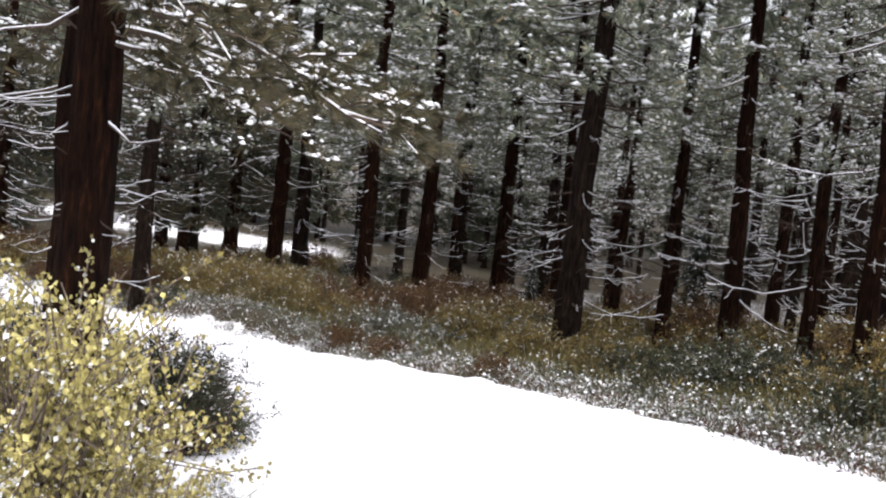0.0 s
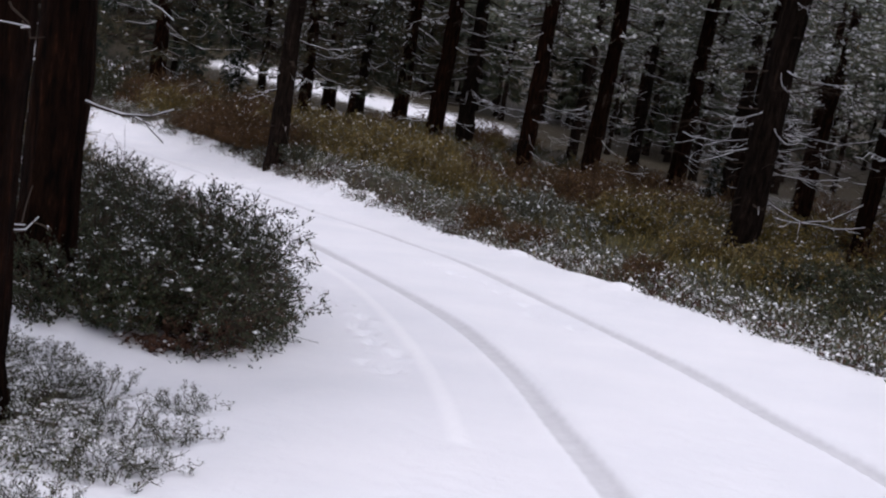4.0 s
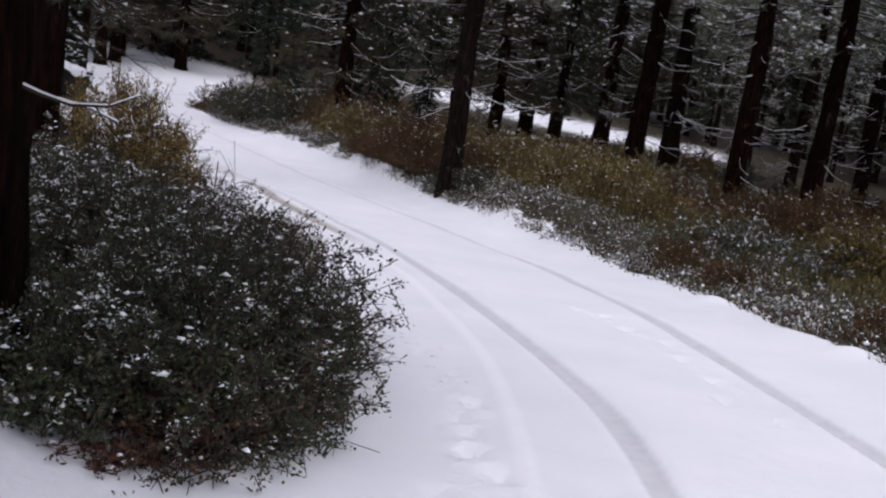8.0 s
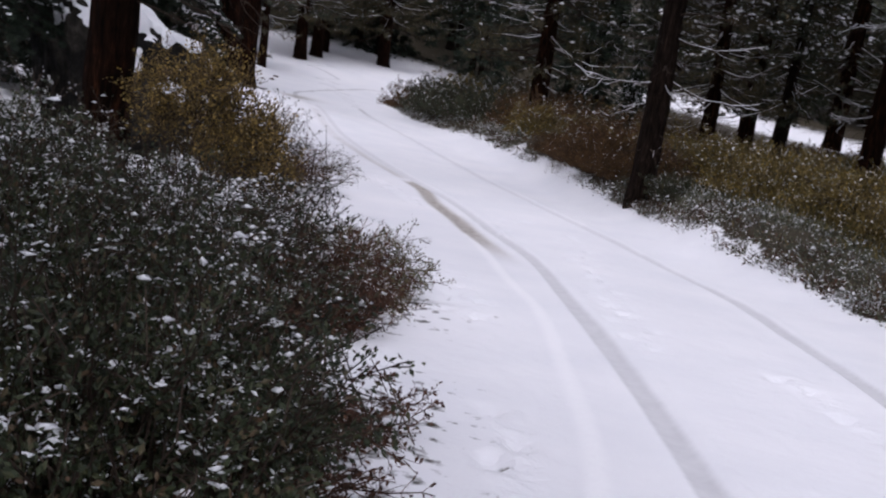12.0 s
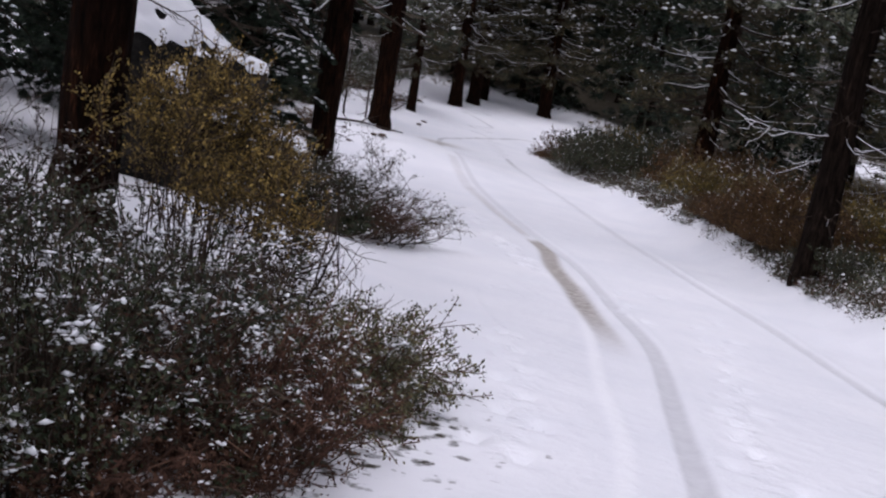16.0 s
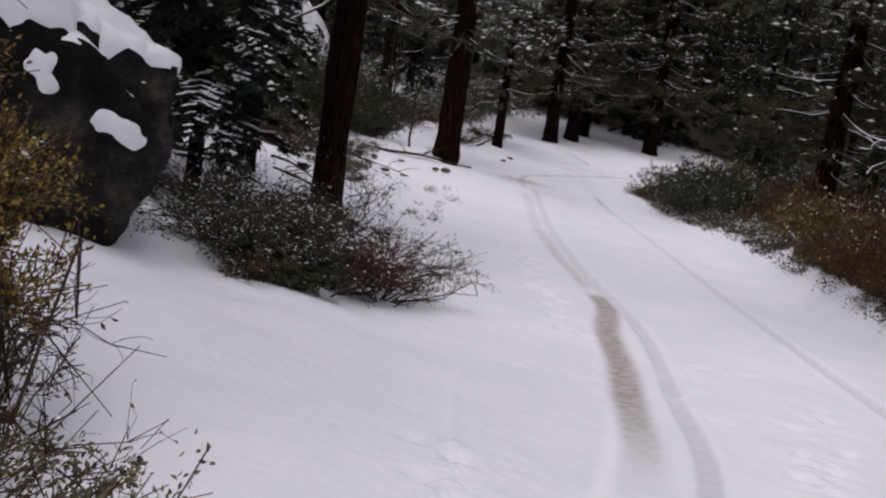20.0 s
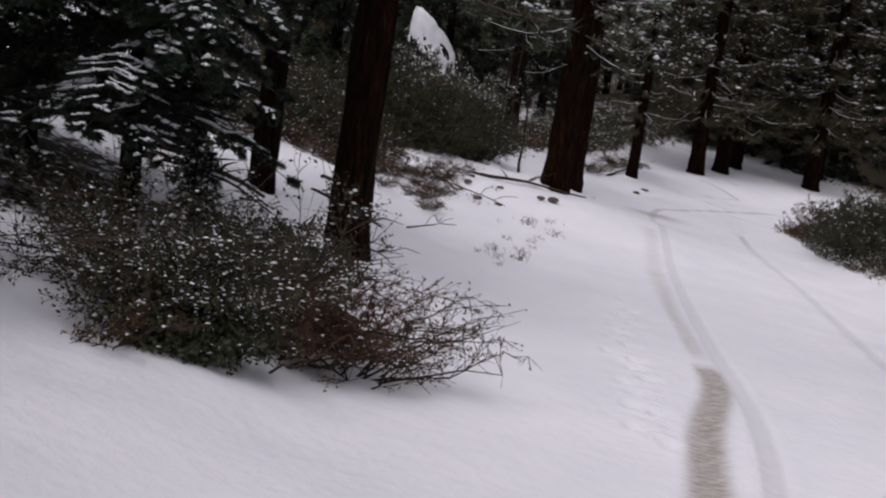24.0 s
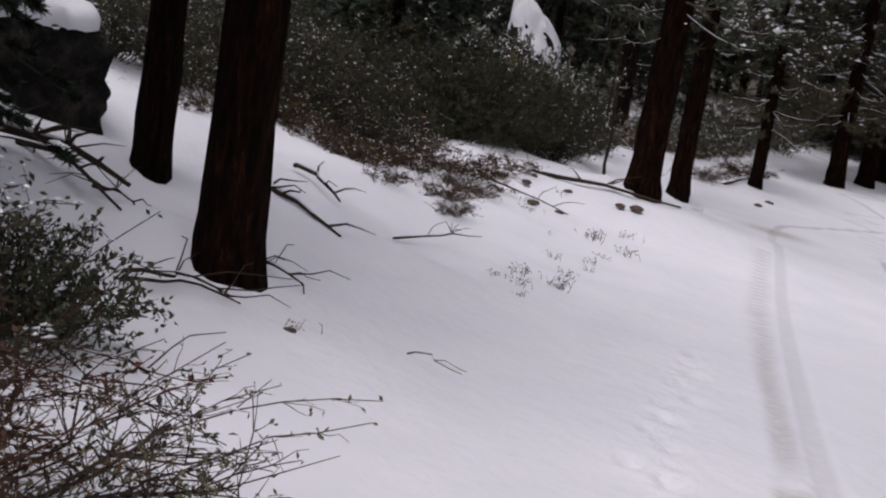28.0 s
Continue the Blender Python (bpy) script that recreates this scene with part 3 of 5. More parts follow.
def pine_meshes(seed, height, radius, bare_from, green_from, reach, mat, dead=7.0, live=9.0, tufts=6, blades=13, blade=(0.19, 0.012), lumps=0.6, far=False, pale_level=3.2, leaf=None):
    """Trunk, dead branches, live boughs' needles and the snow on them."""
    rng = np.random.default_rng(seed)
    trunk, centre = trunk_mesh("trunk", rng, height, radius, mat, 9 if far else 14)
    joints, round_ = (4, 3) if far else (5, 4)
    h = np.sort(rng.uniform(bare_from, green_from + 2.5, int(dead * (green_from + 2.5 - bare_from))))
    c, r = centre(h)
    a = rng.uniform(0, 2 * np.pi, len(h))
    out = np.stack([np.cos(a), np.sin(a), np.zeros(len(h))], -1)
    length = reach * rng.uniform(0.3, 0.85, len(h)) * (0.6 + 0.4 * (h - bare_from) / (green_from + 2.5 - bare_from))
    end = c + out * length[:, None] + np.stack([0 * h, 0 * h, rng.normal(-0.08, 0.16, len(h)) * length], -1)
    k = np.linspace(1, 0.25, joints)[None]
    P, R = bent(c + out * (0.6 * r)[:, None], end, -0.06 * length, joints, rng, 0.035), (0.006 + 0.006 * length)[:, None] * k
    # side twigs
    pick = np.repeat(np.arange(len(h)), 2 if far else 3)
    s = rng.uniform(0.35, 0.95, len(pick))
    base = P[pick, 0] * (1 - s)[:, None] + P[pick, -1] * s[:, None]
    base[:, 2] += -0.06 * length[pick] * 4 * s * (1 - s)
    tw = unit(out[pick] + rng.normal(size=(len(pick), 3)) * [0.8, 0.8, 0.3]) * (length[pick] * rng.uniform(0.12, 0.4, len(pick)))[:, None]
    Q, S = bent(base, base + tw, 0 * s, 3, rng, 0.05), np.full((len(pick), 3), 0.0045)
    wood, snow = [tubes(P, R, round_), tubes(Q, S, 3)], [snow_on(P, R, rng, 0.5), snow_on(Q, S, rng, 0.22)]
    # live boughs
    g = np.sort(rng.uniform(green_from, min(height - 0.6, green_from + 7.5), int(live * min(height - green_from, 7.5))))
    g = np.r_[g, rng.uniform(min(height - 1, green_from + 7), height - 0.4, 26)]
    c, r = centre(g)
    a = rng.uniform(0, 2 * np.pi, len(g))
    out = np.stack([np.cos(a), np.sin(a), np.zeros(len(g))], -1)
    length = reach * rng.uniform(0.55, 1.1, len(g)) * np.clip((height - g) / (height - green_from), 0.12, 1) ** 0.6
    end = c + out * length[:, None] + np.stack([0 * g, 0 * g, rng.normal(-0.05, 0.14, len(g)) * length], -1)
    P, R = bent(c + out * (0.6 * r)[:, None], end, -0.08 * length, joints, rng, 0.03), (0.008 + 0.007 * length)[:, None] * k
    wood.append(tubes(P, R, round_))
    snow.append(snow_on(P, R, rng, 0.35))
    pick = np.repeat(np.arange(len(g)), tufts)
    s = rng.uniform(0.3, 1.0, len(pick)) ** 0.7
    off = unit(rng.normal(size=(len(pick), 3)) * [1, 1, 0.35]) * (0.28 * length[pick] * rng.uniform(0.1, 1, len(pick)) * (1.15 - s))[:, None]
    at = P[pick, 0] * (1 - s)[:, None] + P[pick, -1] * s[:, None] + off
    at[:, 2] += -0.08 * length[pick] * 4 * s * (1 - s)
    way = unit(out[pick] * 0.8 + unit(off) * 0.6 + [0, 0, 0.25])
    foliage = [needles(at, way, blade[0], blades, rng, blade[1])]
    # coarse needles high out of view, added to block sky light over the wood
    w = np.linspace(0, 1, 180)
    up = green_from + 4.0 + w * (height - green_from - 4.2)
    a = rng.uniform(0, 2 * np.pi, 180)
    d = 1.25 * reach * np.sqrt(rng.uniform(0.02, 1, 180)) * np.clip((1 - w) * 1.6, 0.15, 1)
    high = np.stack([d * np.cos(a), d * np.sin(a), up], -1)
    foliage.append(needles(high, np.stack([np.cos(a), np.sin(a), 0.1 + 0 * a], -1), 0.6, 8, rng, 0.075))
    # more of it lies on the higher boughs
    more = np.repeat(np.arange(len(at)), 3)
    more = more[rng.random(len(more)) < lumps * (0.05 + 0.8 * smooth(2.3, 3.6, at[more, 2]))]
    top = at[more] + way[more] * 0.05 + rng.normal(size=(len(more), 3)) * [0.09, 0.09, 0.03] + [0, 0, 0.05]
    size = 0.02 + 0.075 * rng.uniform(0, 1, len(top)) ** 2
    snow.append(flakes(top, size, rng) if far else blobs(top, size, rng, 0.5))
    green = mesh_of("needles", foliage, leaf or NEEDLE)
    # crown needles above the given height take the lit copy: light put into colour
    green.materials.append(LIT_NEEDLE)
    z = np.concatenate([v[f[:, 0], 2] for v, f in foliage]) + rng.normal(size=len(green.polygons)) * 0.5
    green.polygons.foreach_set("material_index", (z > pale_level).astype(np.int32))
    return trunk, mesh_of("branches", wood, TWIG), green, mesh_of("snow", snow, SNOW, True)


def pine(meshes, x, y, scale, turn, label, group, tall=1.0):
    t = thing("pine_tree", x, y, label, "tree", group)
    for name, me in zip(("trunk", "branchwork", "needle_foliage", "snow"), meshes):
        part(name, me, t, kind="" if name == "trunk" else "stuff")
    t.rotation_euler = (0, 0, turn)
    t.scale = (scale, scale, scale * tall)
    return t


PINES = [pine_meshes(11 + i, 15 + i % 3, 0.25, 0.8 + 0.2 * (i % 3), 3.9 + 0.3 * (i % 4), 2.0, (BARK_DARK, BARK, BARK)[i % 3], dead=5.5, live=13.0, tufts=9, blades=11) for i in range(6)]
BEND_PINES = [pine_meshes(51 + i, 16, 0.25, 1.0, 1.3 + 0.3 * i, 2.3, BARK, dead=2.5, live=17.0, tufts=15, blades=11, lumps=0.22, pale_level=8.0, leaf=OLIVE_NEEDLE) for i in range(2)]
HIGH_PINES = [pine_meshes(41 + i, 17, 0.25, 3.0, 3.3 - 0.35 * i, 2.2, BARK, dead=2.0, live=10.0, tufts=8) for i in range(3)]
WOOD_PINES = [pine_meshes(61 + i, 13, 0.2, 0.4, 2.9 + 0.3 * i, 2.0, BARK_DARK, dead=13.0, live=14.0, tufts=8, blades=7, blade=(0.24, 0.022), lumps=0.6, far=True) for i in range(4)]
DARK_PINES = [pine_meshes(65 + i, 13, 0.2, 0.5, 1.4 + 0.3 * i, 2.2, BARK_DARK, dead=7.0, live=16.0, tufts=9, blades=7, blade=(0.24, 0.024), lumps=0.22, far=True, pale_level=7.0) for i in range(3)]
FAR_PINES = [pine_meshes(81 + i, 14, 0.22, 0.5, 1.0, 2.3, BARK_DARK, dead=2.0, live=8.0, tufts=5, blades=7, blade=(0.46, 0.06), lumps=0.3, far=True, pale_level=6.0) for i in range(2)]


# dead branches that can be told apart, each a part with its own snow
def branch_meshes(seed, arch):
    rng = np.random.default_rng(seed)
    start, end = np.zeros((1, 3)), np.array([[1.0, rng.normal() * 0.08, rng.normal() * 0.05]])
    P = bent(start, end, [arch], 8, rng, 0.009)
    R = np.linspace(0.008, 0.002, 8)[None]
    s = rng.uniform(0.3, 0.97, 9)
    k = np.minimum((s * 7).astype(int), 6)
    at = P[0, k] + (P[0, k + 1] - P[0, k]) * (s * 7 - k)[:, None]
    tw = unit(np.array([0.8, 0, 0]) + rng.normal(size=(9, 3)) * [0.3, 0.8, 0.35]) * rng.uniform(0.08, 0.34, 9)[:, None]
    Q = bent(at, at + tw, -0.02 * np.ones(9), 4, rng, 0.05)
    S = np.linspace(0.0032, 0.0016, 4)[None] * np.ones((9, 1))
    return mesh_of("branch", [tubes(P, R, 5), tubes(Q, S, 3)], TWIG), mesh_of("snow", [snow_on(P, 0.7 * R, rng, 1.0), snow_on(Q, 0.7 * S, rng, 0.45)], SNOW, True)


BRANCHES = [branch_meshes(900 + i, (-0.1, 0.07, -0.05, 0.12)[i % 4]) for i in range(8)]
branch_rng = random.Random(17)


def add_branch(tree, height, angle, length, tilt, radius, which):
    wood, snow = BRANCHES[which % 8]
    b = part("branch", wood, tree)
    sx, sz = tree.scale.x, tree.scale.z
    b.matrix_local = Matrix.LocRotScale((radius / sx * math.cos(angle) * 0.7, radius / sx * math.sin(angle) * 0.7, height / sz), Euler((0, -tilt, angle)), (length / sx, length / sx, length / sz))
    if which % 2 == 0:
        part("snow", snow, b)


def bare_branches(tree, low, high, count, radius, reach):
    for n in range(count):
        add_branch(tree, low + (high - low) * (n + branch_rng.random()) / count, branch_rng.uniform(0, 6.28), reach * branch_rng.uniform(0.45, 1.1), branch_rng.uniform(-0.2, 0.12), radius, branch_rng.randrange(8))


def bough_meshes(seed):
    """A live pine bough, one metre long: stem, needle tufts and the snow that lies on them."""
    rng = np.random.default_rng(seed)
    P = bent(np.zeros((1, 3)), np.array([[1.0, rng.normal() * 0.1, -0.12]]), [0.05], 8, rng, 0.02)
    R = np.linspace(0.011, 0.003, 8)[None]
    s = rng.uniform(0.2, 1.0, 26)
    k = np.minimum((s * 7).astype(int), 6)
    at = P[0, k] + (P[0, k + 1] - P[0, k]) * (s * 7 - k)[:, None]
    tw = unit(np.array([0.7, 0, -0.05]) + rng.normal(size=(26, 3)) * [0.3, 0.8, 0.2]) * rng.uniform(0.1, 0.34, 26)[:, None]
    Q = bent(at, at + tw, 0.02 * np.ones(26), 4, rng, 0.04)
    S = np.linspace(0.004, 0.002, 4)[None] * np.ones((26, 1))
    tips = np.concatenate([Q[:, 3], Q[:, 2]])
    way = unit(np.concatenate([tw, tw]) + [0, 0, 0.03])
    loaded = tips[rng.random(len(tips)) < 0.34]
    lump = np.repeat(loaded, 7, axis=0) + rng.normal(size=(7 * len(loaded), 3)) * [0.03, 0.03, 0.007] + [0, 0, 0.022]
    return (mesh_of("bough", [tubes(P, R, 6), tubes(Q, S, 4)], TWIG), mesh_of("needles", [needles(tips, way, 0.085, 60, rng, 0.0028, 0.6)], OLIVE_NEEDLE), mesh_of("snow", [snow_on(P, R, rng, 1.0), snow_on(Q, S, rng, 0.25), blobs(lump, rng.uniform(0.006, 0.018, len(lump)), rng, 0.6)], SNOW, True))


BOUGHS = [bough_meshes(950 + i) for i in range(4)]


def add_bough(tree, height, angle, length, tilt, radius, which):
    wood, green, snow = BOUGHS[which % 4]
    b = part("bough", wood, tree, "live bough with long needles under snow")
    sx, sz = tree.scale.x, tree.scale.z
    b.matrix_local = Matrix.LocRotScale((radius / sx * math.cos(angle) * 0.7, radius / sx * math.sin(angle) * 0.7, height / sz), Euler((0, -tilt, angle)), (length / sx, length / sx, length / sz))
    part("needle_foliage", green, b, kind="stuff")
    part("snow", snow, b)


# trees that the road passes, with their trunk's width
RIGHT_TREES = [(2.25, 20.1, 0.5), (4.15, 21.4, 0.29), (4.9, 19.6, 0.34), (6.7, 25.5, 0.25), (5.95, 20.8, 0.28), (5.4, 17.0, 0.24), (7.5, 24.8, 0.24), (8.5, 25.9, 0.25), (5.55, 15.1, 0.3), (8.6, 22.5, 0.27), (5.0, 34.3, 0.3), (3.65, 36.5, 0.42), (3.6, 40.1, 0.48), (2.1, 42.0, 0.6), (0.6, 55.8, 0.5), (-2.0, 53.8, 0.5), (-0.65, 38.0, 0.56), (-2.18, 32.8, 0.48), (-5.0, 41.2, 0.6), (-5.3, 36.9, 0.56), (-9.6, 52.8, 0.7), (-13.0, 58.6, 0.65), (-12.2, 50.5, 0.62), (-10.0, 39.2, 0.42), (-6.65, 25.95, 0.42), (-14.2, 37.3, 0.5), (4.6, 30.6, 0.31), (0.64, 46.1, 0.4)]
LEFT_TREES = [(-2.24, 7.25, 0.36), (-2.98, 9.35, 0.38), (-7.55, 15.4, 0.42), (-14.02, 22.4, 0.26), (-12.42, 22.4, 0.38), (-18.7, 30.4, 0.45), (-22.4, 34.3, 0.38), (-25.2, 38.9, 0.28), (-27.6, 44.0, 0.46), (-28.4, 46.1, 0.48), (-30.0, 48.6, 0.5), (-29.8, 52.8, 0.56), (-27.4, 49.4, 0.5)]
tree_rng = random.Random(3)
spots = []
for n, (x, y, wide) in enumerate(RIGHT_TREES):
    t = pine(BEND_PINES[n % 2] if y > 36 and x < -8 else PINES[n % 6], x, y, wide / 0.5, tree_rng.uniform(0, 6.28), "tall pine with dead lower branches carrying snow", "pines beyond the road", 1 if wide > 0.45 else 0.5 * (1 + 0.5 / wide))
    bare_branches(t, 1.75 if n == 24 else 0.9, 4.2, 19 if y < 45 else 10, wide / 2, 1.5)
    if n == 0:
        add_branch(t, 1.95, 3.5 - t.rotation_euler.z, 1.25, -0.12, wide / 2, 3)
        add_branch(t, 1.0, 3.9 - t.rotation_euler.z, 0.8, -0.5, wide / 2, 1)
    if n == 25:
        add_branch(t, 1.75, 3.5 - t.rotation_euler.z, 1.7, -0.05, wide / 2, 3)
    if n == 24:
        for k in range(4):
            add_branch(t, 0.8 + 0.3 * k, 5.6 + 0.3 * k - t.rotation_euler.z, 0.9, -0.75, wide / 2, 2 * k + 1)
    spots.append((x, y))
for n, (x, y, wide) in enumerate(LEFT_TREES):
    t = pine(BEND_PINES[n % 2] if n > 6 else (PINES[1:] if n < 2 else HIGH_PINES)[n % 3], x, y, wide / 0.5, tree_rng.uniform(0, 6.28), "pine with bare red-brown trunk standing in the snow", "pines on the bank", 1 if wide > 0.42 else 0.5 * (1 + 0.5 / wide))
    if n < 2:
        for k, (h, a, l) in enumerate(((2.62, 3.0, 0.9), (2.66, 0.1, 0.42), (2.34, 3.3, 0.5), (2.2, 3.1, 0.55), (2.56, 3.5, 0.8), (2.58, 0.3, 0.34), (1.85, 3.0, 0.4), (2.95, 2.6, 1.1))):
            add_branch(t, h, a - t.rotation_euler.z, l, 0.02 * k, wide / 2, k)
        for k, (h, a, l) in enumerate(((3.0, 0.0, 1.7), (3.15, 0.45, 2.0), (2.9, -0.5, 1.4), (3.3, 0.9, 1.9), (3.35, 5.4, 1.6), (3.1, 1.5, 1.5)) if n == 0 else ((3.4, 0.9, 2.3), (3.2, 0.4, 2.0), (3.6, 1.3, 2.2), (3.3, 1.9, 1.8), (3.1, 5.8, 1.5))):
            add_bough(t, h, a - t.rotation_euler.z, l, -0.14, wide / 2, k)
    elif n == 2:
        for k, (h, a, l) in enumerate(((1.75, 0.7, 1.1), (1.95, 1.1, 1.3), (1.6, 0.4, 0.9), (1.85, 1.5, 1.0), (2.2, 0.9, 1.4))):
            add_branch(t, h, a - t.rotation_euler.z, l, -0.35, wide / 2, 2 * k + 1)
    else:
        bare_branches(t, 1.9, 4.0, 6, wide / 2, 1.2)
    spots.append((x, y))


def open_ground(x, y, d):
    """Where no tree of the wood behind may stand."""
    if abs(d) < 6.0 or (-9 < d < 0 and 4 < y < 42) or (0 < d < 8 and y > -6):
        return True
    if 62 < y < 78 and -30 < x < -3:
        return True
    return -27 < x < -6 and 5 < y < 36 and d > 0


tries = 0
count = 0
while count < 190 and tries < 9000:
    tries += 1
    x, y = tree_rng.uniform(-66, 30), tree_rng.uniform(-12, 104)
    away = math.hypot(x, y - 12)
    seen = math.degrees(math.atan2(-x, y - 4))
    # some near trees outside the view are added too, to shade the road
    if away > 95 or not (-32 < seen < 92 or (away < 26 and tree_rng.random() < 0.4)):
        continue
    d = float(beside(np.array([x]), np.array([y]), MIDDLE)[0])
    if open_ground(x, y, d) or any((x - a) ** 2 + (y - b) ** 2 < 5.0 for a, b in spots):
        continue
    spots.append((x, y))
    count += 1
    s = tree_rng.uniform(0.75, 1.2)
    kind = (DARK_PINES[tree_rng.randrange(3)] if x < -7 else WOOD_PINES[tree_rng.randrange(4)]) if away < 62 else FAR_PINES[tree_rng.randrange(2)]
    pine(kind, x, y, s, tree_rng.uniform(0, 6.28), "snow-dusted pine in the dense wood", "pines of the wood behind", tree_rng.uniform(0.95, 1.3))
for n in range(44):
    x, y = -52 + 1.45 * n + tree_rng.uniform(-1, 1), tree_rng.uniform(81, 93)
    pine(FAR_PINES[n % 2], x, y, tree_rng.uniform(0.8, 1.2), tree_rng.uniform(0, 6.28), "snow-dusted pine beyond the clearing", "pines beyond the clearing", 1.1)

# ---- firs ----
def fir_meshes(seed, height, radius, reach, low, levels, snow_share=0.5, m=14, sprays=5, blade=(0.085, 0.007, 7)):
    rng = np.random.default_rng(seed)
    trunk, centre = trunk_mesh("trunk", rng, height, radius, BARK_DARK, 10)
    g = np.repeat(np.linspace(low, height - 0.15, levels), 7) + rng.normal(size=levels * 7) * 0.06
    a = rng.uniform(0, 2 * np.pi, len(g))
    c, r = centre(g)
    out = np.stack([np.cos(a), np.sin(a), 0 * a], -1)
    length = reach * rng.uniform(0.75, 1.1, len(g)) * np.clip((height - g) / (height - low), 0.05, 1) ** 0.8
    end = c + out * length[:, None] + np.stack([0 * g, 0 * g, -0.45 * length], -1)
    P = bent(c, end, 0.07 * length, 4, rng, 0.02)
    wood = [tubes(P, (0.004 + 0.006 * length)[:, None] * np.linspace(1, 0.3, 4)[None], 3)]
    pick = np.repeat(np.arange(len(g)), m)
    s = rng.uniform(0.15, 1.0, len(pick))
    side = np.stack([-out[pick, 1], out[pick, 0], 0 * s], -1) * rng.choice([-1, 1], len(pick))[:, None]
    at = P[pick, 0] * (1 - s)[:, None] + P[pick, -1] * s[:, None]
    at[:, 2] += 0.07 * length[pick] * 4 * s * (1 - s)
    twig = unit(out[pick] * 0.75 + side + [0, 0, -0.25]) * (0.42 * length[pick] * (1.1 - s))[:, None]
    if m > 8:
        wood.append(tubes(bent(at, at + twig, 0 * s, 2, rng), np.full((len(pick), 2), 0.004), 3))
    q = np.repeat(np.arange(len(pick)), sprays)
    u = rng.uniform(0.1, 1.0, len(q))
    spray = at[q] + twig[q] * u[:, None]
    leaf = [needles(spray, unit(twig[q]) + [0, 0, 0.05], blade[0], blade[2], rng, blade[1], 0.5)]
    # a few boughs are loaded, the rest only dusted
    loaded = rng.random(len(g)) < snow_share * 1.6
    keep = rng.random(len(spray)) < np.where(loaded[pick[q]] & (s[q] > 0.35), 0.9, 0.15 * snow_share)
    if m > 8:
        # long streaks of snow down the loaded twigs
        on = loaded[pick] & (s > 0.3) & (rng.random(len(pick)) < 0.75)
        lay = bent(at[on] + [0, 0, 0.02], at[on] + twig[on] * rng.uniform(0.6, 1.05, on.sum())[:, None] + [0, 0, 0.022], 0 * s[on], 4, rng, 0.03)
        streaks = tubes(lay, rng.uniform(0.004, 0.012, on.sum())[:, None] * np.array([[0.5, 1.1, 1.0, 0.4]]), 4)
        keep &= rng.random(len(keep)) < 0.2
    snow = [] if m <= 8 else [streaks]
    snow += [(blobs if m > 8 else flakes)(spray[keep] + [0, 0, 0.025], rng.uniform(0.012, 0.03, keep.sum()) * (1 if m > 8 else 2.0), rng)]
    return trunk, mesh_of("branches", wood, TWIG), mesh_of("needles", leaf, FIR_NEEDLE), mesh_of("snow", snow, SNOW, True)


def fir(meshes, x, y, scale, turn, label, group=""):
    t = thing("fir_tree", x, y, label, "tree", group)
    for name, me in zip(("trunk", "branchwork", "needle_foliage", "snow"), meshes):
        part(name, me, t, kind="" if name == "trunk" else "stuff")
    t.rotation_euler, t.scale = (0, 0, turn), (scale, scale, scale)
    return t


BIG_FIR = fir_meshes(71, 7.5, 0.08, 1.4, 0.8, 32, 0.13, 18, 8, (0.07, 0.009, 9))
SMALL_FIR = fir_meshes(72, 2.4, 0.04, 0.8, 0.15, 14, 0.9, 9, 3, (0.1, 0.01, 5))
TALL_FIR = fir_meshes(73, 11.0, 0.17, 2.6, 0.4, 22, 0.12, 7, 2, (0.34, 0.045, 5))
SNOWY_FIR = fir_meshes(74, 7.0, 0.075, 1.2, 0.95, 32, 0.42, 20, 9, (0.06, 0.008, 10))
fir(SNOWY_FIR, -11.5, 20.05, 1.0, 0.4, "dark fir with drooping snow-tipped boughs beside the boulder")
fir(BIG_FIR, -13.3, 19.9, 1.2, 2.2, "dark fir with drooping snow-tipped boughs behind the boulder")
# the next two firs are added to deepen the shade around the boulder
fir(BIG_FIR, -10.5, 16.25, 0.9, 2.7, "dark fir with drooping boughs, added to shade the boulder")
fir(BIG_FIR, -12.4, 19.0, 0.85, 5.2, "dark fir with drooping boughs, added to darken the bank behind the boulder")
fir(BIG_FIR, -13.4, 17.6, 1.1, 4.1, "dark fir with drooping boughs close behind the boulder")
for x, y, s in ((-14.6, 45.0, 1.0), (-12.4, 39.6, 1.0), (5.85, 26.9, 1.0), (3.0, 38.5, 0.7), (-3.2, 43.5, 0.8), (7.2, 29.0, 0.9), (-17.2, 47.0, 0.9)):
    fir(SMALL_FIR, x, y, s, x, "young fir laden with snow among the pines", "young firs")
fir(SMALL_FIR, -12.2, 20.85, 0.34, 1.0, "small fir bent under snow beside the bush")
fir(SMALL_FIR, -11.75, 20.75, 0.28, 2.0, "small fir bent under snow beside the bush")
fir_rng = random.Random(4)
for n in range(34):
    a, r = radians(fir_rng.uniform(12, 66)), fir_rng.uniform(50, 74)
    x, y = -r * math.sin(a), 10 + r * math.cos(a)
    if 61 < y < 79 and -30 < x < -3 or abs(float(beside(np.array([x]), np.array([y]), MIDDLE)[0])) < 4.5:
        continue
    fir(TALL_FIR, x, y, fir_rng.uniform(0.8, 1.2), fir_rng.uniform(0, 6.28), "dark fir in the wood beyond the bend", "firs beyond the bend")
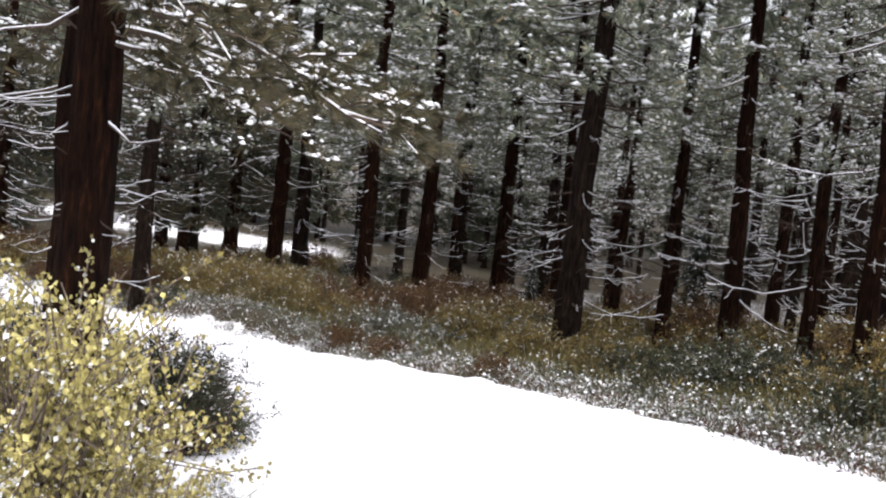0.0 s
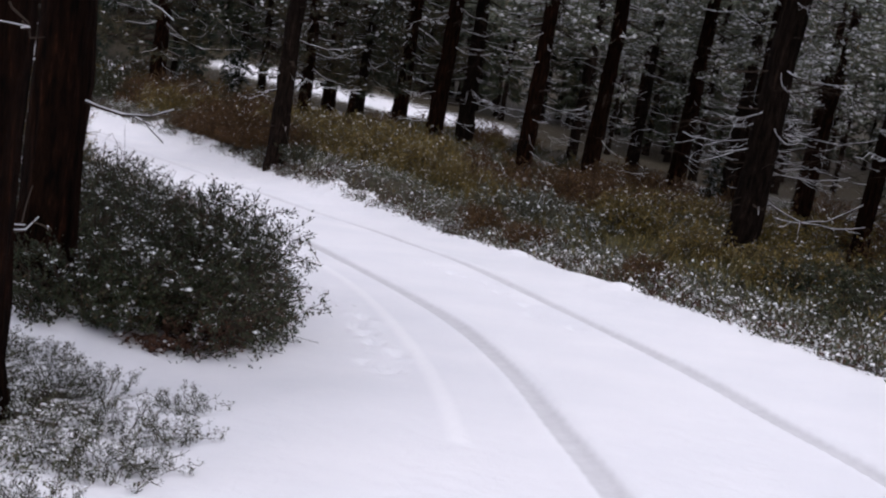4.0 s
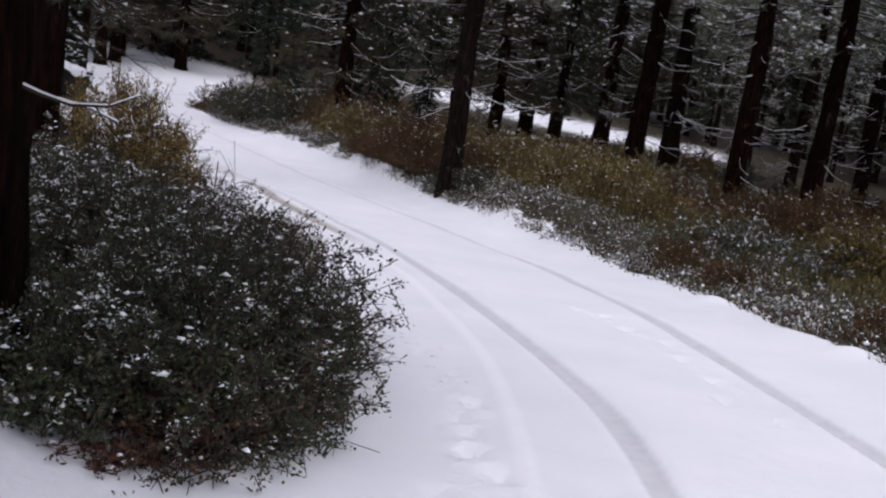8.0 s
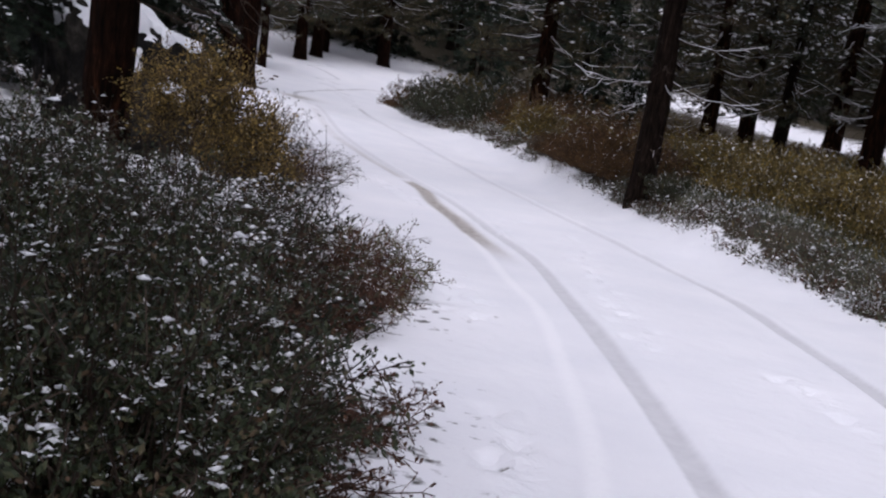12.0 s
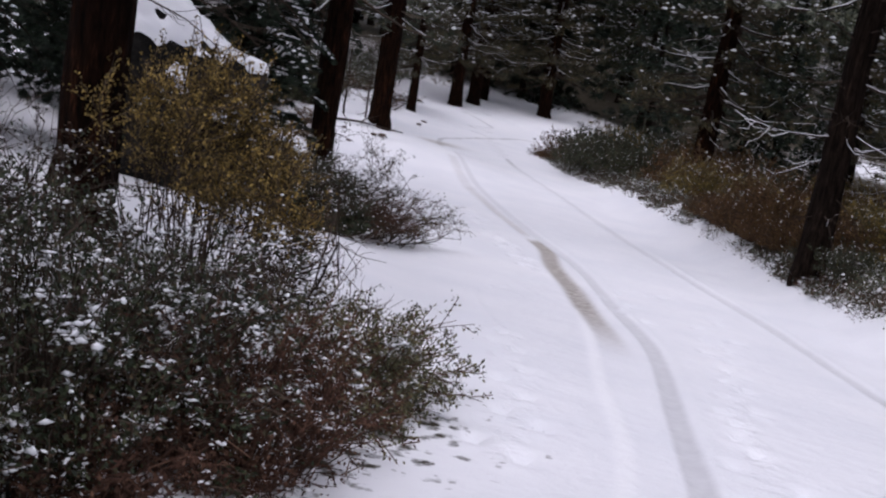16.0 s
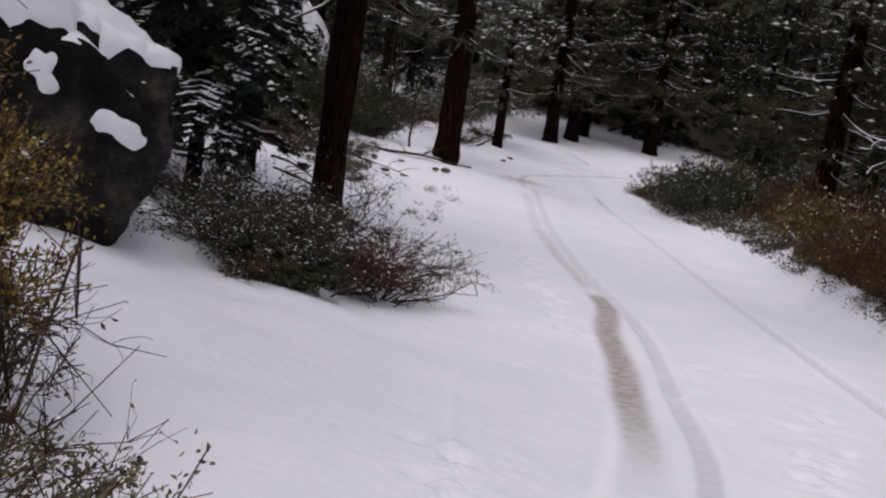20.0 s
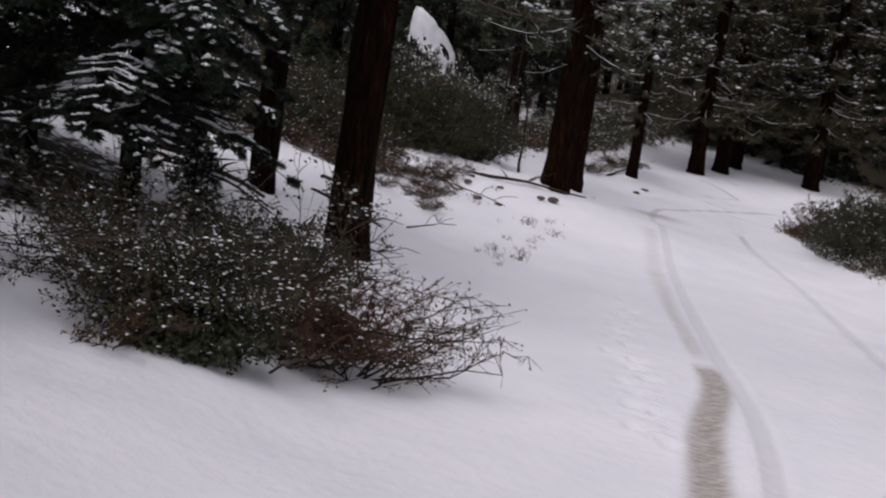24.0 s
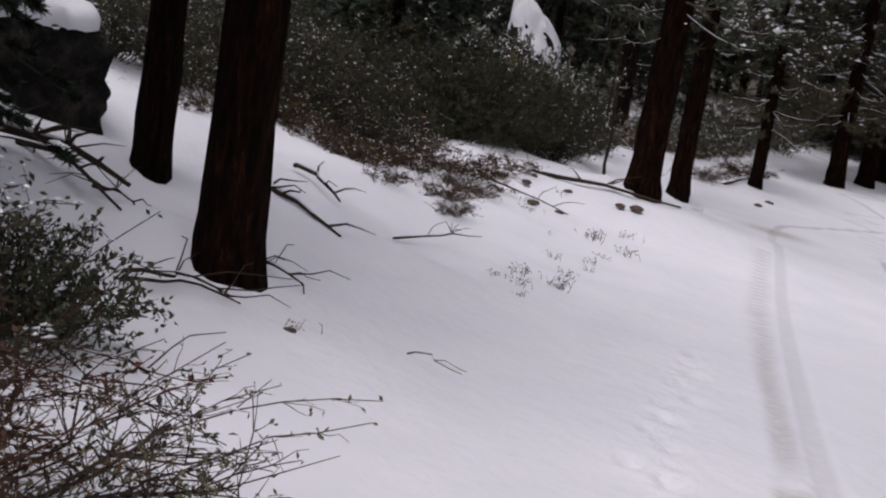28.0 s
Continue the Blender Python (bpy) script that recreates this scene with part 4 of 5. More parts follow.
for x, y, s in ((-28.5, 31.0, 0.7), (-24.6, 29.4, 0.75), (-32.0, 41.5, 0.8), (-36.0, 40.5, 1.0), (-37.5, 34.5, 1.0), (-31.0, 30.0, 0.9), (-28.0, 24.5, 0.9), (-33.0, 26.0, 1.0), (-23.0, 20.0, 1.0), (-27.0, 17.0, 1.0), (-19.0, 16.5, 0.9), (-16.0, 13.5, 1.0), (-12.5, 12.5, 0.9)):
    fir(TALL_FIR, x, y, s, x, "dark fir at the top of the snowy bank", "firs on the bank")


# ---- shrubs ----
def shrub_meshes(seed, rx, ry, h, stems, per_stem, leaf_len, leaf_mat, twig_mat, snow_count, snow_size, dome=1.0, bare=0.08, wide=0.5, lean=(0, 0), twigs=4, joints=5, clear=0.0):
    """A bush: stems that fan out from the foot to an uneven dome, leaves along them, lumps of snow on top."""
    rng = np.random.default_rng(seed)
    a = rng.uniform(0, 2 * np.pi, stems)
    rad = np.sqrt(rng.uniform(0, 1, stems))
    uneven = 1 + 0.14 * np.sin(3 * a + seed) + 0.1 * np.sin(7 * a + 2 * seed) + 0.07 * rng.normal(size=stems)
    end = np.stack([rx * rad * np.cos(a) * uneven, ry * rad * np.sin(a) * uneven, h * (0.3 + 0.7 * np.clip(1 - rad ** 3, 0, 1) ** (0.5 * dome)) * (1.05 - 0.85 * rng.uniform(0, 1, stems) ** (1.0 + 1.6 * (1 - rad)))], -1)
    end[:, :2] += np.array(lean) * end[:, 2:]
    start = np.stack([end[:, 0] * rng.uniform(0.3, 0.75, stems), end[:, 1] * rng.uniform(0.3, 0.75, stems), np.full(stems, -0.06)], -1)
    L = np.linalg.norm(end - start, axis=1)
    P = bent(start, end, 0.1 * L, joints, rng, 0.05)
    n = joints - 1
    wood = [tubes(P, (0.0025 + 0.003 * L)[:, None] * np.linspace(1.2, 0.35, joints)[None], 3)]
    pick = np.repeat(np.arange(stems), twigs)
    s = rng.uniform(bare, 0.98, len(pick))
    k = np.minimum((s * n).astype(int), n - 1)
    w = (s * n - k)[:, None]
    at = P[pick, k] * (1 - w) + P[pick, k + 1] * w
    along = unit(P[pick, k + 1] - P[pick, k])
    tw = unit(along + 0.8 * rng.normal(size=along.shape)) * (0.3 * L[pick] * rng.uniform(0.3, 1, len(pick)))[:, None]
    tw[:, 2] = np.where(at[:, 2] + tw[:, 2] < 0.02, np.abs(tw[:, 2]), tw[:, 2])
    wood.append(tubes(bent(at, at + tw, 0 * s, 2, rng), np.full((len(pick), 2), 0.0026), 3))
    q = np.repeat(np.arange(len(pick)), per_stem)
    u = rng.uniform(0.1, 1.05, len(q))
    spot = at[q] + tw[q] * u[:, None] + rng.normal(size=(len(q), 3)) * 0.018
    spot[:, 2] = np.maximum(spot[:, 2], 0.02)
    leafy = spot[:, 2] > clear * h * rng.uniform(0.6, 1.3, len(spot))
    spot, q = spot[leafy], q[leafy]
    foliage = [leaves(spot, unit(tw[q]) + 0.9 * rng.normal(size=spot.shape) + [0, 0, 0.25], leaf_len, rng, wide)]
    chunks = [("stemwork", mesh_of("stemwork", wood, twig_mat)), ("leaf_foliage", mesh_of("leaf_foliage", foliage, leaf_mat))]
    if snow_count:
        # snow gathers in clumps
        clump = np.sin(9 * spot[:, 0] + 2 * seed) * np.sin(8 * spot[:, 1] + seed) * np.sin(11 * spot[:, 2] + 1) + 0.5 * np.sin(23 * spot[:, 0]) * np.sin(27 * spot[:, 1] + 1)
        odds = (spot[:, 2] + 0.25 * h) ** 1.5 * (0.12 + np.clip(clump, 0, 1))
        b = rng.choice(len(spot), snow_count * (2 if joints == 3 else 1), p=odds / odds.sum())
        size = snow_size * (0.24 + 1.35 * rng.uniform(0, 1, len(b)) ** 4.5)
        # lumps sit two or three together
        b[1::3], b[2::3] = b[0::3][:len(b[1::3])], b[0::3][:len(b[2::3])]
        shift = rng.normal(size=(len(b), 3)) * (1.4 * size)[:, None] * [1, 1, 0.5]
        few = rng.random(len(b)) < 0.45
        lumps = flakes(spot[b] + shift, size, rng) if joints == 3 else blobs((spot[b] + shift + [0, 0, 0.012])[few], size[few], rng, 0.6)
        # and on single leaves, in the same clumps
        b = b[:len(b) // 8] if joints == 3 else np.repeat(b, 2)
        at = spot[b] + rng.normal(size=(len(b), 3)) * [0.02, 0.02, 0.008] + [0, 0, 0.008]
        white = leaves(at, rng.normal(size=at.shape) * [1, 1, 0.35], leaf_len * rng.uniform(0.3, 1.1, len(b)), rng, 0.4)
        chunks.append(("snow", mesh_of("snow", [lumps], SNOW, True)))
        chunks.append(("snow_dust", mesh_of("snow_dust", [white], SNOW_DUST)))
    return chunks


def shrub(chunks, x, y, label, group="", scale=1.0, turn=0.0, high=1.0):
    t = thing("shrub", x, y, label, "shrub", group)
    for name, me in chunks:
        part(name, me, t, kind="stuff")
    t.rotation_euler, t.scale = (0, 0, turn), (scale, scale, scale * high)
    return t


def bare_meshes(seed, way, spread, length, h, stems, twig_mat, leaf_mat, snow_count, leaf_len=0.027, per_tip=1, thick=0.0085, leafy=0.65, wander=0.075):
    """A half-bare bush: crooked stems that lean one way and fork twice, with few small leaves at the tips."""
    rng = np.random.default_rng(seed)
    a = way + spread * rng.uniform(-1, 1, stems)
    reach = length * rng.uniform(0.55, 1.1, stems)
    start = np.c_[rng.normal(size=(stems, 2)) * 0.1, np.full(stems, -0.05)]
    end = start + np.stack([np.cos(a) * reach, np.sin(a) * reach, h * rng.uniform(0.3, 1.3, stems)], -1)
    P = bent(start, end, 0.08 * reach, 7, rng, wander)
    R = (thick * np.sqrt(reach))[:, None] * np.linspace(1, 0.14, 7)[None]
    wood, tips, snow_at = [tubes(P, R, 5)], [], [P[:, 2:].reshape(-1, 3)]
    for forks, share, wide in ((8, 0.4, 0.0032), (5, 0.3, 0.0018)):
        pick = np.repeat(np.arange(len(P)), forks)
        k = rng.integers(1, P.shape[1] - 1, len(pick))
        at = P[pick, k]
        along = unit(P[pick, k + 1] - at)
        size = np.linalg.norm(P[pick, -1] - P[pick, 0], axis=1) * share * rng.uniform(0.5, 1.4, len(pick))
        d = unit(along + rng.normal(size=along.shape) * [0.55, 0.55, 0.35]) * size[:, None]
        d[:, 2] = np.where(at[:, 2] + d[:, 2] < 0.03, np.abs(d[:, 2]), d[:, 2])
        P = bent(at, at + d, 0.03 * size, 4, rng, 0.67 * wander)
        wood.append(tubes(P, np.linspace(1, 0.5, 4)[None] * np.full((len(pick), 1), wide), 3))
        tips.append(P[:, 2:].reshape(-1, 3))
        snow_at.append(P[:, 1:].reshape(-1, 3))
    spot = np.concatenate(tips)
    spot = np.repeat(spot[rng.random(len(spot)) < leafy], per_tip, axis=0)
    spot = spot + rng.normal(size=spot.shape) * (0.02 if per_tip > 1 else 0.0)
    snow_at = np.concatenate(snow_at)
    b = rng.choice(len(snow_at), snow_count)
    return [("stemwork", mesh_of("stemwork", wood, twig_mat)), ("leaf_foliage", mesh_of("leaf_foliage", [leaves(spot, rng.normal(size=spot.shape), leaf_len, rng)], leaf_mat)), ("snow", mesh_of("snow", [blobs(snow_at[b] + [0, 0, 0.008], 0.016 * rng.uniform(0.3, 1, snow_count), rng, 0.5)], SNOW, True))]


EVERGREEN = "dense dark evergreen bush sprinkled with small lumps of snow"
ALONG = "bushes along the road"
shrub(shrub_meshes(101, 0.8, 1.62, 0.72, 640, 24, 0.027, LEAF_GREEN, TWIG, 2700, 0.014, 0.7), -2.43, 10.45, EVERGREEN, ALONG, turn=0.62)
shrub(shrub_meshes(114, 0.95, 0.6, 0.4, 400, 18, 0.027, LEAF_GREEN, TWIG, 1200, 0.014, 0.7), -2.65, 9.32, EVERGREEN, ALONG, turn=0.15)
shrub(shrub_meshes(102, 0.95, 1.6, 0.72, 520, 12, 0.028, LEAF_GREEN, TWIG, 3200, 0.016, 0.7), -4.5, 13.2, EVERGREEN, ALONG, turn=0.62)
shrub(shrub_meshes(103, 0.8, 0.95, 0.32, 420, 13, 0.026, LEAF_OLIVE, RED_TWIG, 1700, 0.013, 0.7), -4.7, 14.75, "olive-leaved bush with russet stems and a little snow", ALONG)
shrub(shrub_meshes(104, 1.4, 1.4, 0.7, 480, 17, 0.033, LEAF_GREEN, TWIG, 2600, 0.017, 0.7), -6.2, 12.6, EVERGREEN, ALONG)
shrub(bare_meshes(110, 0.3, 3.1, 0.9, 0.6, 30, TWIG, LEAF_GREEN, 700, leafy=0.4, wander=0.1), -7.1, 14.3, "half-bare bush of thin dark twigs with snow", ALONG)
shrub(shrub_meshes(113, 1.1, 1.0, 0.75, 460, 18, 0.029, LEAF_GREEN, TWIG, 2400, 0.016, 0.7), -4.2, 11.6, EVERGREEN, ALONG)
shrub(bare_meshes(141, 0.8, 0.95, 0.98, 0.55, 18, TWIG, LEAF_BROWN, 320, thick=0.0125, leafy=0.25, wander=0.14), -5.8, 15.05, "half-bare bush of thin dark twigs with snow", ALONG)
shrub(shrub_meshes(117, 0.62, 0.62, 0.5, 260, 7, 0.022, RED_TWIG, RED_TWIG, 1300, 0.013, 0.7), -4.05, 13.75, "bush of fine red-brown twigs with a little snow", ALONG)
shrub(shrub_meshes(105, 0.88, 0.84, 1.24, 680, 44, 0.021, LEAF_YELLOW, TWIG_PALE, 2200, 0.009, 0.9, 0.05, 0.85), -1.42, 3.5, "bush with bright yellow autumn leaves and a little snow", high=1.08)
shrub(shrub_meshes(131, 0.3, 0.3, 1.5, 46, 16, 0.026, LEAF_YELLOW, TWIG_PALE, 60, 0.009, 0.9, 0.2, 0.85), -1.2, 4.2, "tall sprigs of yellow leaves above the bush")
FRINGE = bare_meshes(130, 0.5, 3.1, 0.36, 0.2, 40, RED_TWIG, RED_TWIG, 150)
for x, y in ((-1.95, 9.35), (-1.98, 9.8), (-2.2, 10.45), (-2.35, 10.9), (-2.4, 11.4), (-2.65, 11.9), (-4.0, 13.5), (-3.75, 12.9)):
    shrub(FRINGE, x, y, "fringe of fine brown twigs at the foot of the bush", "bare twigs along the road", 1.0, 2 * y)
LOW = shrub_meshes(106, 0.5, 0.45, 0.24, 44, 7, 0.03, LEAF_GREY, TWIG, 480, 0.012)
for x, y, s in ((-2.35, 8.25, 0.6), (-1.85, 7.9, 0.62), (-1.55, 7.4, 0.6), (-1.35, 6.8, 0.7), (-2.35, 7.6, 0.7), (-1.95, 7.2, 0.8), (-1.8, 6.5, 0.8), (-2.9, 7.7, 0.9), (-2.6, 6.9, 1.0), (-1.3, 6.2, 0.6), (-1.7, 5.7, 0.8), (-2.75, 8.35, 0.7), (-2.1, 7.9, 0.55), (-1.6, 6.9, 0.6), (-2.3, 6.4, 0.8), (-1.15, 5.5, 0.6), (-1.4, 7.85, 0.5), (-1.22, 6.95, 0.5), (-1.27, 7.4, 0.5)):
    shrub(LOW, x, y, "low grey-green plant half buried in snow", "low plants at the roadside", 0.8 * s, 3 * x + y)
shrub(shrub_meshes(107, 0.7, 0.62, 1.32, 64, 26, 0.028, LEAF_RUST, TWIG, 120, 0.013, 0.6, 0.55, twigs=18, clear=0.62), -6.75, 15.6, "rust-leaved bush in front of the boulder")
shrub(shrub_meshes(128, 0.4, 0.4, 1.05, 40, 22, 0.028, LEAF_RUST, TWIG, 80, 0.013, 0.6, 0.6, twigs=16, clear=0.6), -6.2, 15.75, "rust-leaved bush beside the boulder")
shrub(bare_meshes(108, 0.6, 3.14, 1.12, 0.62, 58, TWIG, LEAF_GREEN, 1700, 0.03, 2, 0.011), -10.0, 19.75, "dark half-bare bush with spreading branches at the foot of the pine")
shrub(bare_meshes(133, 5.9, 1.7, 0.6, 0.42, 28, TWIG, LEAF_GREEN, 600, 0.03, 2, 0.01), -9.85, 19.6, "dark half-bare bush with spreading branches beside the boulder")
shrub(bare_meshes(136, 5.9, 1.4, 0.4, 0.2, 22, TWIG, LEAF_GREEN, 90, 0.04, 3, 0.009), -9.48, 19.72, "low leafy branches at the skirt of the dark bush")
shrub(bare_meshes(137, 0.75, 0.7, 0.8, 0.2, 7, TWIG, LEAF_BROWN, 30, thick=0.0125, wander=0.1), -9.48, 20.3, "crooked bare branch lying low over the snow")
shrub(bare_meshes(132, 1.0, 1.5, 0.34, 0.16, 12, TWIG, LEAF_BROWN, 20), -9.35, 19.1, "small bare twigs poking out of the snow")
shrub(shrub_meshes(112, 0.65, 0.6, 0.4, 200, 10, 0.036, LEAF_GREEN, TWIG, 400, 0.016, 0.7), -11.1, 20.95, "dark bush between the fir and the pine")
shrub(bare_meshes(109, 1.2, 1.3, 0.7, 0.26, 50, RED_TWIG, RED_TWIG, 60), -9.75, 20.3, "low mass of fine russet twigs on the snow")
shrub(bare_meshes(116, 1.25, 0.85, 0.95, 0.36, 14, TWIG, LEAF_OLIVE, 60, thick=0.0095), -9.5, 20.75, "bare dark branches spreading low over the snow")

RUSSET = shrub_meshes(121, 0.85, 0.75, 0.8, 95, 13, 0.045, LEAF_BROWN, RED_TWIG, 60, 0.02, joints=3)
OLIVE = shrub_meshes(122, 0.85, 0.85, 0.72, 90, 13, 0.05, LEAF_GOLD, TWIG, 120, 0.02, joints=3)
DARK = shrub_meshes(123, 0.95, 0.85, 0.7, 90, 14, 0.045, LEAF_GREEN, TWIG, 200, 0.016, joints=3)
GREY = shrub_meshes(124, 0.95, 0.85, 0.5, 90, 14, 0.042, LEAF_GREY, TWIG, 420, 0.016, joints=3)
shrub_rng = random.Random(9)
for n in range(190):
    s = shrub_rng.uniform(0, 1)
    k = int(26 + s * (len(VERGE) - 52))
    (ax, ay), (bx, by) = VERGE[k], VERGE[k + 1]
    away = shrub_rng.uniform(1.2, 9.0) if n < 120 else shrub_rng.uniform(6.0, 20.0)
    ln = math.hypot(bx - ax, by - ay)
    x, y = ax + (by - ay) / ln * away, ay - (bx - ax) / ln * away
    kind, label = ((RUSSET, "low bush with rust-brown autumn leaves"), (OLIVE, "low olive-yellow bush under the pines"), (DARK, "dark green bush dusted with snow"), (GREY, "low grey-green bush capped with snow"))[shrub_rng.choice((0, 0, 1, 1, 2, 3)) if away > 2.6 else shrub_rng.choice((2, 3, 3))]
    shrub(kind, x, y, label, "undergrowth beyond the road", shrub_rng.uniform(0.7, 1.25), shrub_rng.uniform(0, 6.28), shrub_rng.uniform(0.7, 1.1))
for n in range(40):
    x, y = shrub_rng.uniform(-31, -19.8), shrub_rng.uniform(23.8, 34.0)
    if (x + 18.7) ** 2 + (y - 30.4) ** 2 < 2.2 or (x + 22.4) ** 2 + (y - 34.3) ** 2 < 3.5 or y > 31.5 and x > -22 or float(beside(np.array([x]), np.array([y]), MIDDLE)[0]) < 4.6:
        continue
    kind, label = ((DARK, "dark green bush dusted with snow"), (GREY, "low grey-green bush capped with snow"), (DARK, "dark green bush dusted with snow"), (OLIVE, "olive green bush on the snowy bank"))[n % 4]
    shrub(kind, x, y, label, "bushes on the bank", shrub_rng.uniform(0.9, 1.4), shrub_rng.uniform(0, 6.28), shrub_rng.uniform(0.8, 1.3))
HEATH = shrub_meshes(126, 1.5, 1.2, 1.1, 380, 14, 0.055, LEAF_HEATH, TWIG, 200, 0.016, 0.7)
for x, y, g in ((-20.6, 28.3, 1.05), (-21.8, 29.9, 1.0), (-22.9, 31.6, 0.9)):
    shrub(HEATH, x, y, "large dark green bush on the snowy bank", "dark bushes on the bank", g, x)
for x, y, g in ((-24.6, 30.6, 1.5), (-25.8, 32.4, 1.6), (-27.2, 34.6, 1.6), (-26.4, 30.4, 1.7), (-28.4, 33.2, 1.8), (-28.9, 40.0, 1.4), (-30.4, 41.6, 1.5), (-31.4, 43.8, 1.6), (-28.0, 38.4, 1.2), (-32.4, 46.2, 1.5)):
    shrub(GREY, x, y, "grey-green bush white with snow on the bank", "snowy bushes on the bank", g, 3 * x, 1.3)
BRUSH = bare_meshes(127, 0.0, 3.14, 0.8, 0.46, 44, TWIG, LEAF_GREEN, 500, 0.036, 2)
for x, y, s in ((-18.6, 24.2, 1.1), (-18.9, 25.5, 1.2), (-19.8, 26.3, 1.4), (-20.0, 25.0, 1.4), (-21.4, 26.6, 1.6), (-18.3, 26.0, 0.9), (-21.8, 28.2, 1.6), (-22.6, 29.8, 1.6), (-21.2, 30.6, 1.2), (-19.0, 23.2, 1.3)):
    shrub(BRUSH, x, y, "half-bare brown bush full of snow on the bank", "bushes on the bank", s, 3 * x)
THIN = bare_meshes(125, 0.0, 3.14, 0.5, 0.2, 26, TWIG, LEAF_BROWN, 120, 0.032, 1, 0.007, 0.5)
for x, y, s in ((-16.55, 25.4, 0.6), (-17.35, 25.5, 0.9), (-17.75, 26.4, 0.7), (-18.2, 27.1, 0.8), (-16.25, 26.05, 0.45), (-17.85, 25.2, 1.0)):
    shrub(THIN, x, y, "thin half-bare bush in the snow of the bank", "thin bushes on the bank", s, 4 * y)
for x, y, s in ((-17.5, 25.7, 1.0), (-16.9, 26.4, 0.7), (-17.4, 26.9, 0.8), (-18.4, 25.0, 1.2), (-18.2, 27.4, 0.9), (-18.9, 28.4, 0.8), (-24.8, 37.0, 1.2), (-25.8, 35.8, 1.6), (-27.2, 37.0, 1.8), (-26.6, 40.0, 1.4), (-28.5, 39.5, 1.8), (-29.8, 42.0, 1.6), (-19.2, 25.6, 1.4), (-18.8, 26.8, 1.3), (-20.2, 27.0, 1.5), (-19.6, 24.4, 1.5), (-20.8, 25.8, 1.6), (-17.8, 24.0, 0.9)):
    shrub(THIN, x, y, "thin half-bare bush in the snow of the bank", "thin bushes on the bank", s, 4 * x)
for x, y, kind, s in ((-19.7, 39.2, RUSSET, 1.0), (-18.4, 38.2, GREY, 0.9), (-18.7, 39.6, DARK, 1.3), (-19.6, 40.8, DARK, 1.3), (-17.2, 37.2, DARK, 1.1), (-17.4, 38.9, OLIVE, 1.2), (-16.9, 36.9, DARK, 1.3), (-16.4, 36.2, DARK, 1.1), (-15.6, 35.9, DARK, 1.3), (-16.2, 36.3, GREY, 0.9), (-14.6, 35.2, DARK, 1.1), (-16.0, 40.0, DARK, 1.3), (-15.2, 38.8, OLIVE, 1.0), (-13.4, 34.4, RUSSET, 1.0), (-12.4, 33.6, RUSSET, 1.2), (-11.6, 34.8, RUSSET, 1.2), (-10.4, 32.4, RUSSET, 1.0), (-9.0, 31.2, RUSSET, 1.1), (-8.0, 30.2, OLIVE, 1.1), (-6.0, 28.4, OLIVE, 1.0), (-4.8, 29.6, OLIVE, 1.2), (-6.0, 25.6, DARK, 0.6), (-6.6, 32.3, OLIVE, 1.2), (-5.4, 33.4, OLIVE, 1.1), (-8.2, 33.6, OLIVE, 1.2), (0.9, 28.9, OLIVE, 0.9), (2.0, 27.6, OLIVE, 0.9), (4.7, 22.0, OLIVE, 1.0), (5.5, 20.0, OLIVE, 0.9), (6.1, 18.0, OLIVE, 1.0), (6.9, 19.2, OLIVE, 1.0), (3.4, 24.5, OLIVE, 0.9)):
    shrub(kind, x, y, "autumn-brown bush at the verge" if kind is RUSSET else "evergreen bush with snow at the verge", "undergrowth beyond the road", s, 5 * x)
GOLD = shrub_meshes(134, 0.8, 0.75, 0.62, 170, 16, 0.04, LEAF_GOLD, TWIG, 130, 0.014, joints=3)
RUST = shrub_meshes(135, 0.8, 0.7, 0.5, 170, 14, 0.036, LEAF_BROWN, RED_TWIG, 60, 0.014, joints=3)
for x, y, s in ((-5.2, 26.5, 0.9), (-4.3, 25.7, 0.95), (-3.4, 24.9, 0.9), (-4.6, 27.6, 1.1), (-3.5, 26.6, 1.0), (-2.5, 24.2, 0.8), (-6.2, 28.3, 1.0), (-12.0, 33.0, 1.0), (-11.0, 33.2, 0.9), (-1.6, 23.2, 0.8), (0.6, 21.8, 0.8), (1.6, 18.4, 0.8), (2.6, 16.6, 0.8)):
    shrub(GOLD, x, y, "olive-gold bush in the undergrowth under the pines", "undergrowth beyond the road", 1.15 * s, 5 * x)
for x, y, s in ((-7.55, 27.35, 0.6), (-8.1, 27.9, 0.7), (-8.7, 28.6, 0.8), (-9.4, 29.3, 0.75), (-10.1, 30.1, 0.7), (-7.4, 28.5, 1.0), (-8.6, 29.7, 1.0), (-9.6, 30.9, 1.0), (-6.9, 27.3, 0.8), (-19.5, 38.9, 0.7), (-1.5, 20.3, 0.6), (-0.7, 19.0, 0.5), (0.9, 16.0, 0.5)):
    shrub(RUST, x, y, "rust-brown bush at the edge of the road", "undergrowth beyond the road", 1.15 * s, 5 * x)
for x, y, kind, s in ((-13.0, 36.6, RUSSET, 1.2), (-14.6, 39.6, RUSSET, 1.1), (-17.9, 40.5, DARK, 1.2), (-18.0, 43.5, DARK, 1.3)):
    shrub(kind, x, y, "autumn-brown bush at the verge" if kind is RUSSET else "evergreen bush with snow at the verge", "undergrowth beyond the road", s, 5 * x)


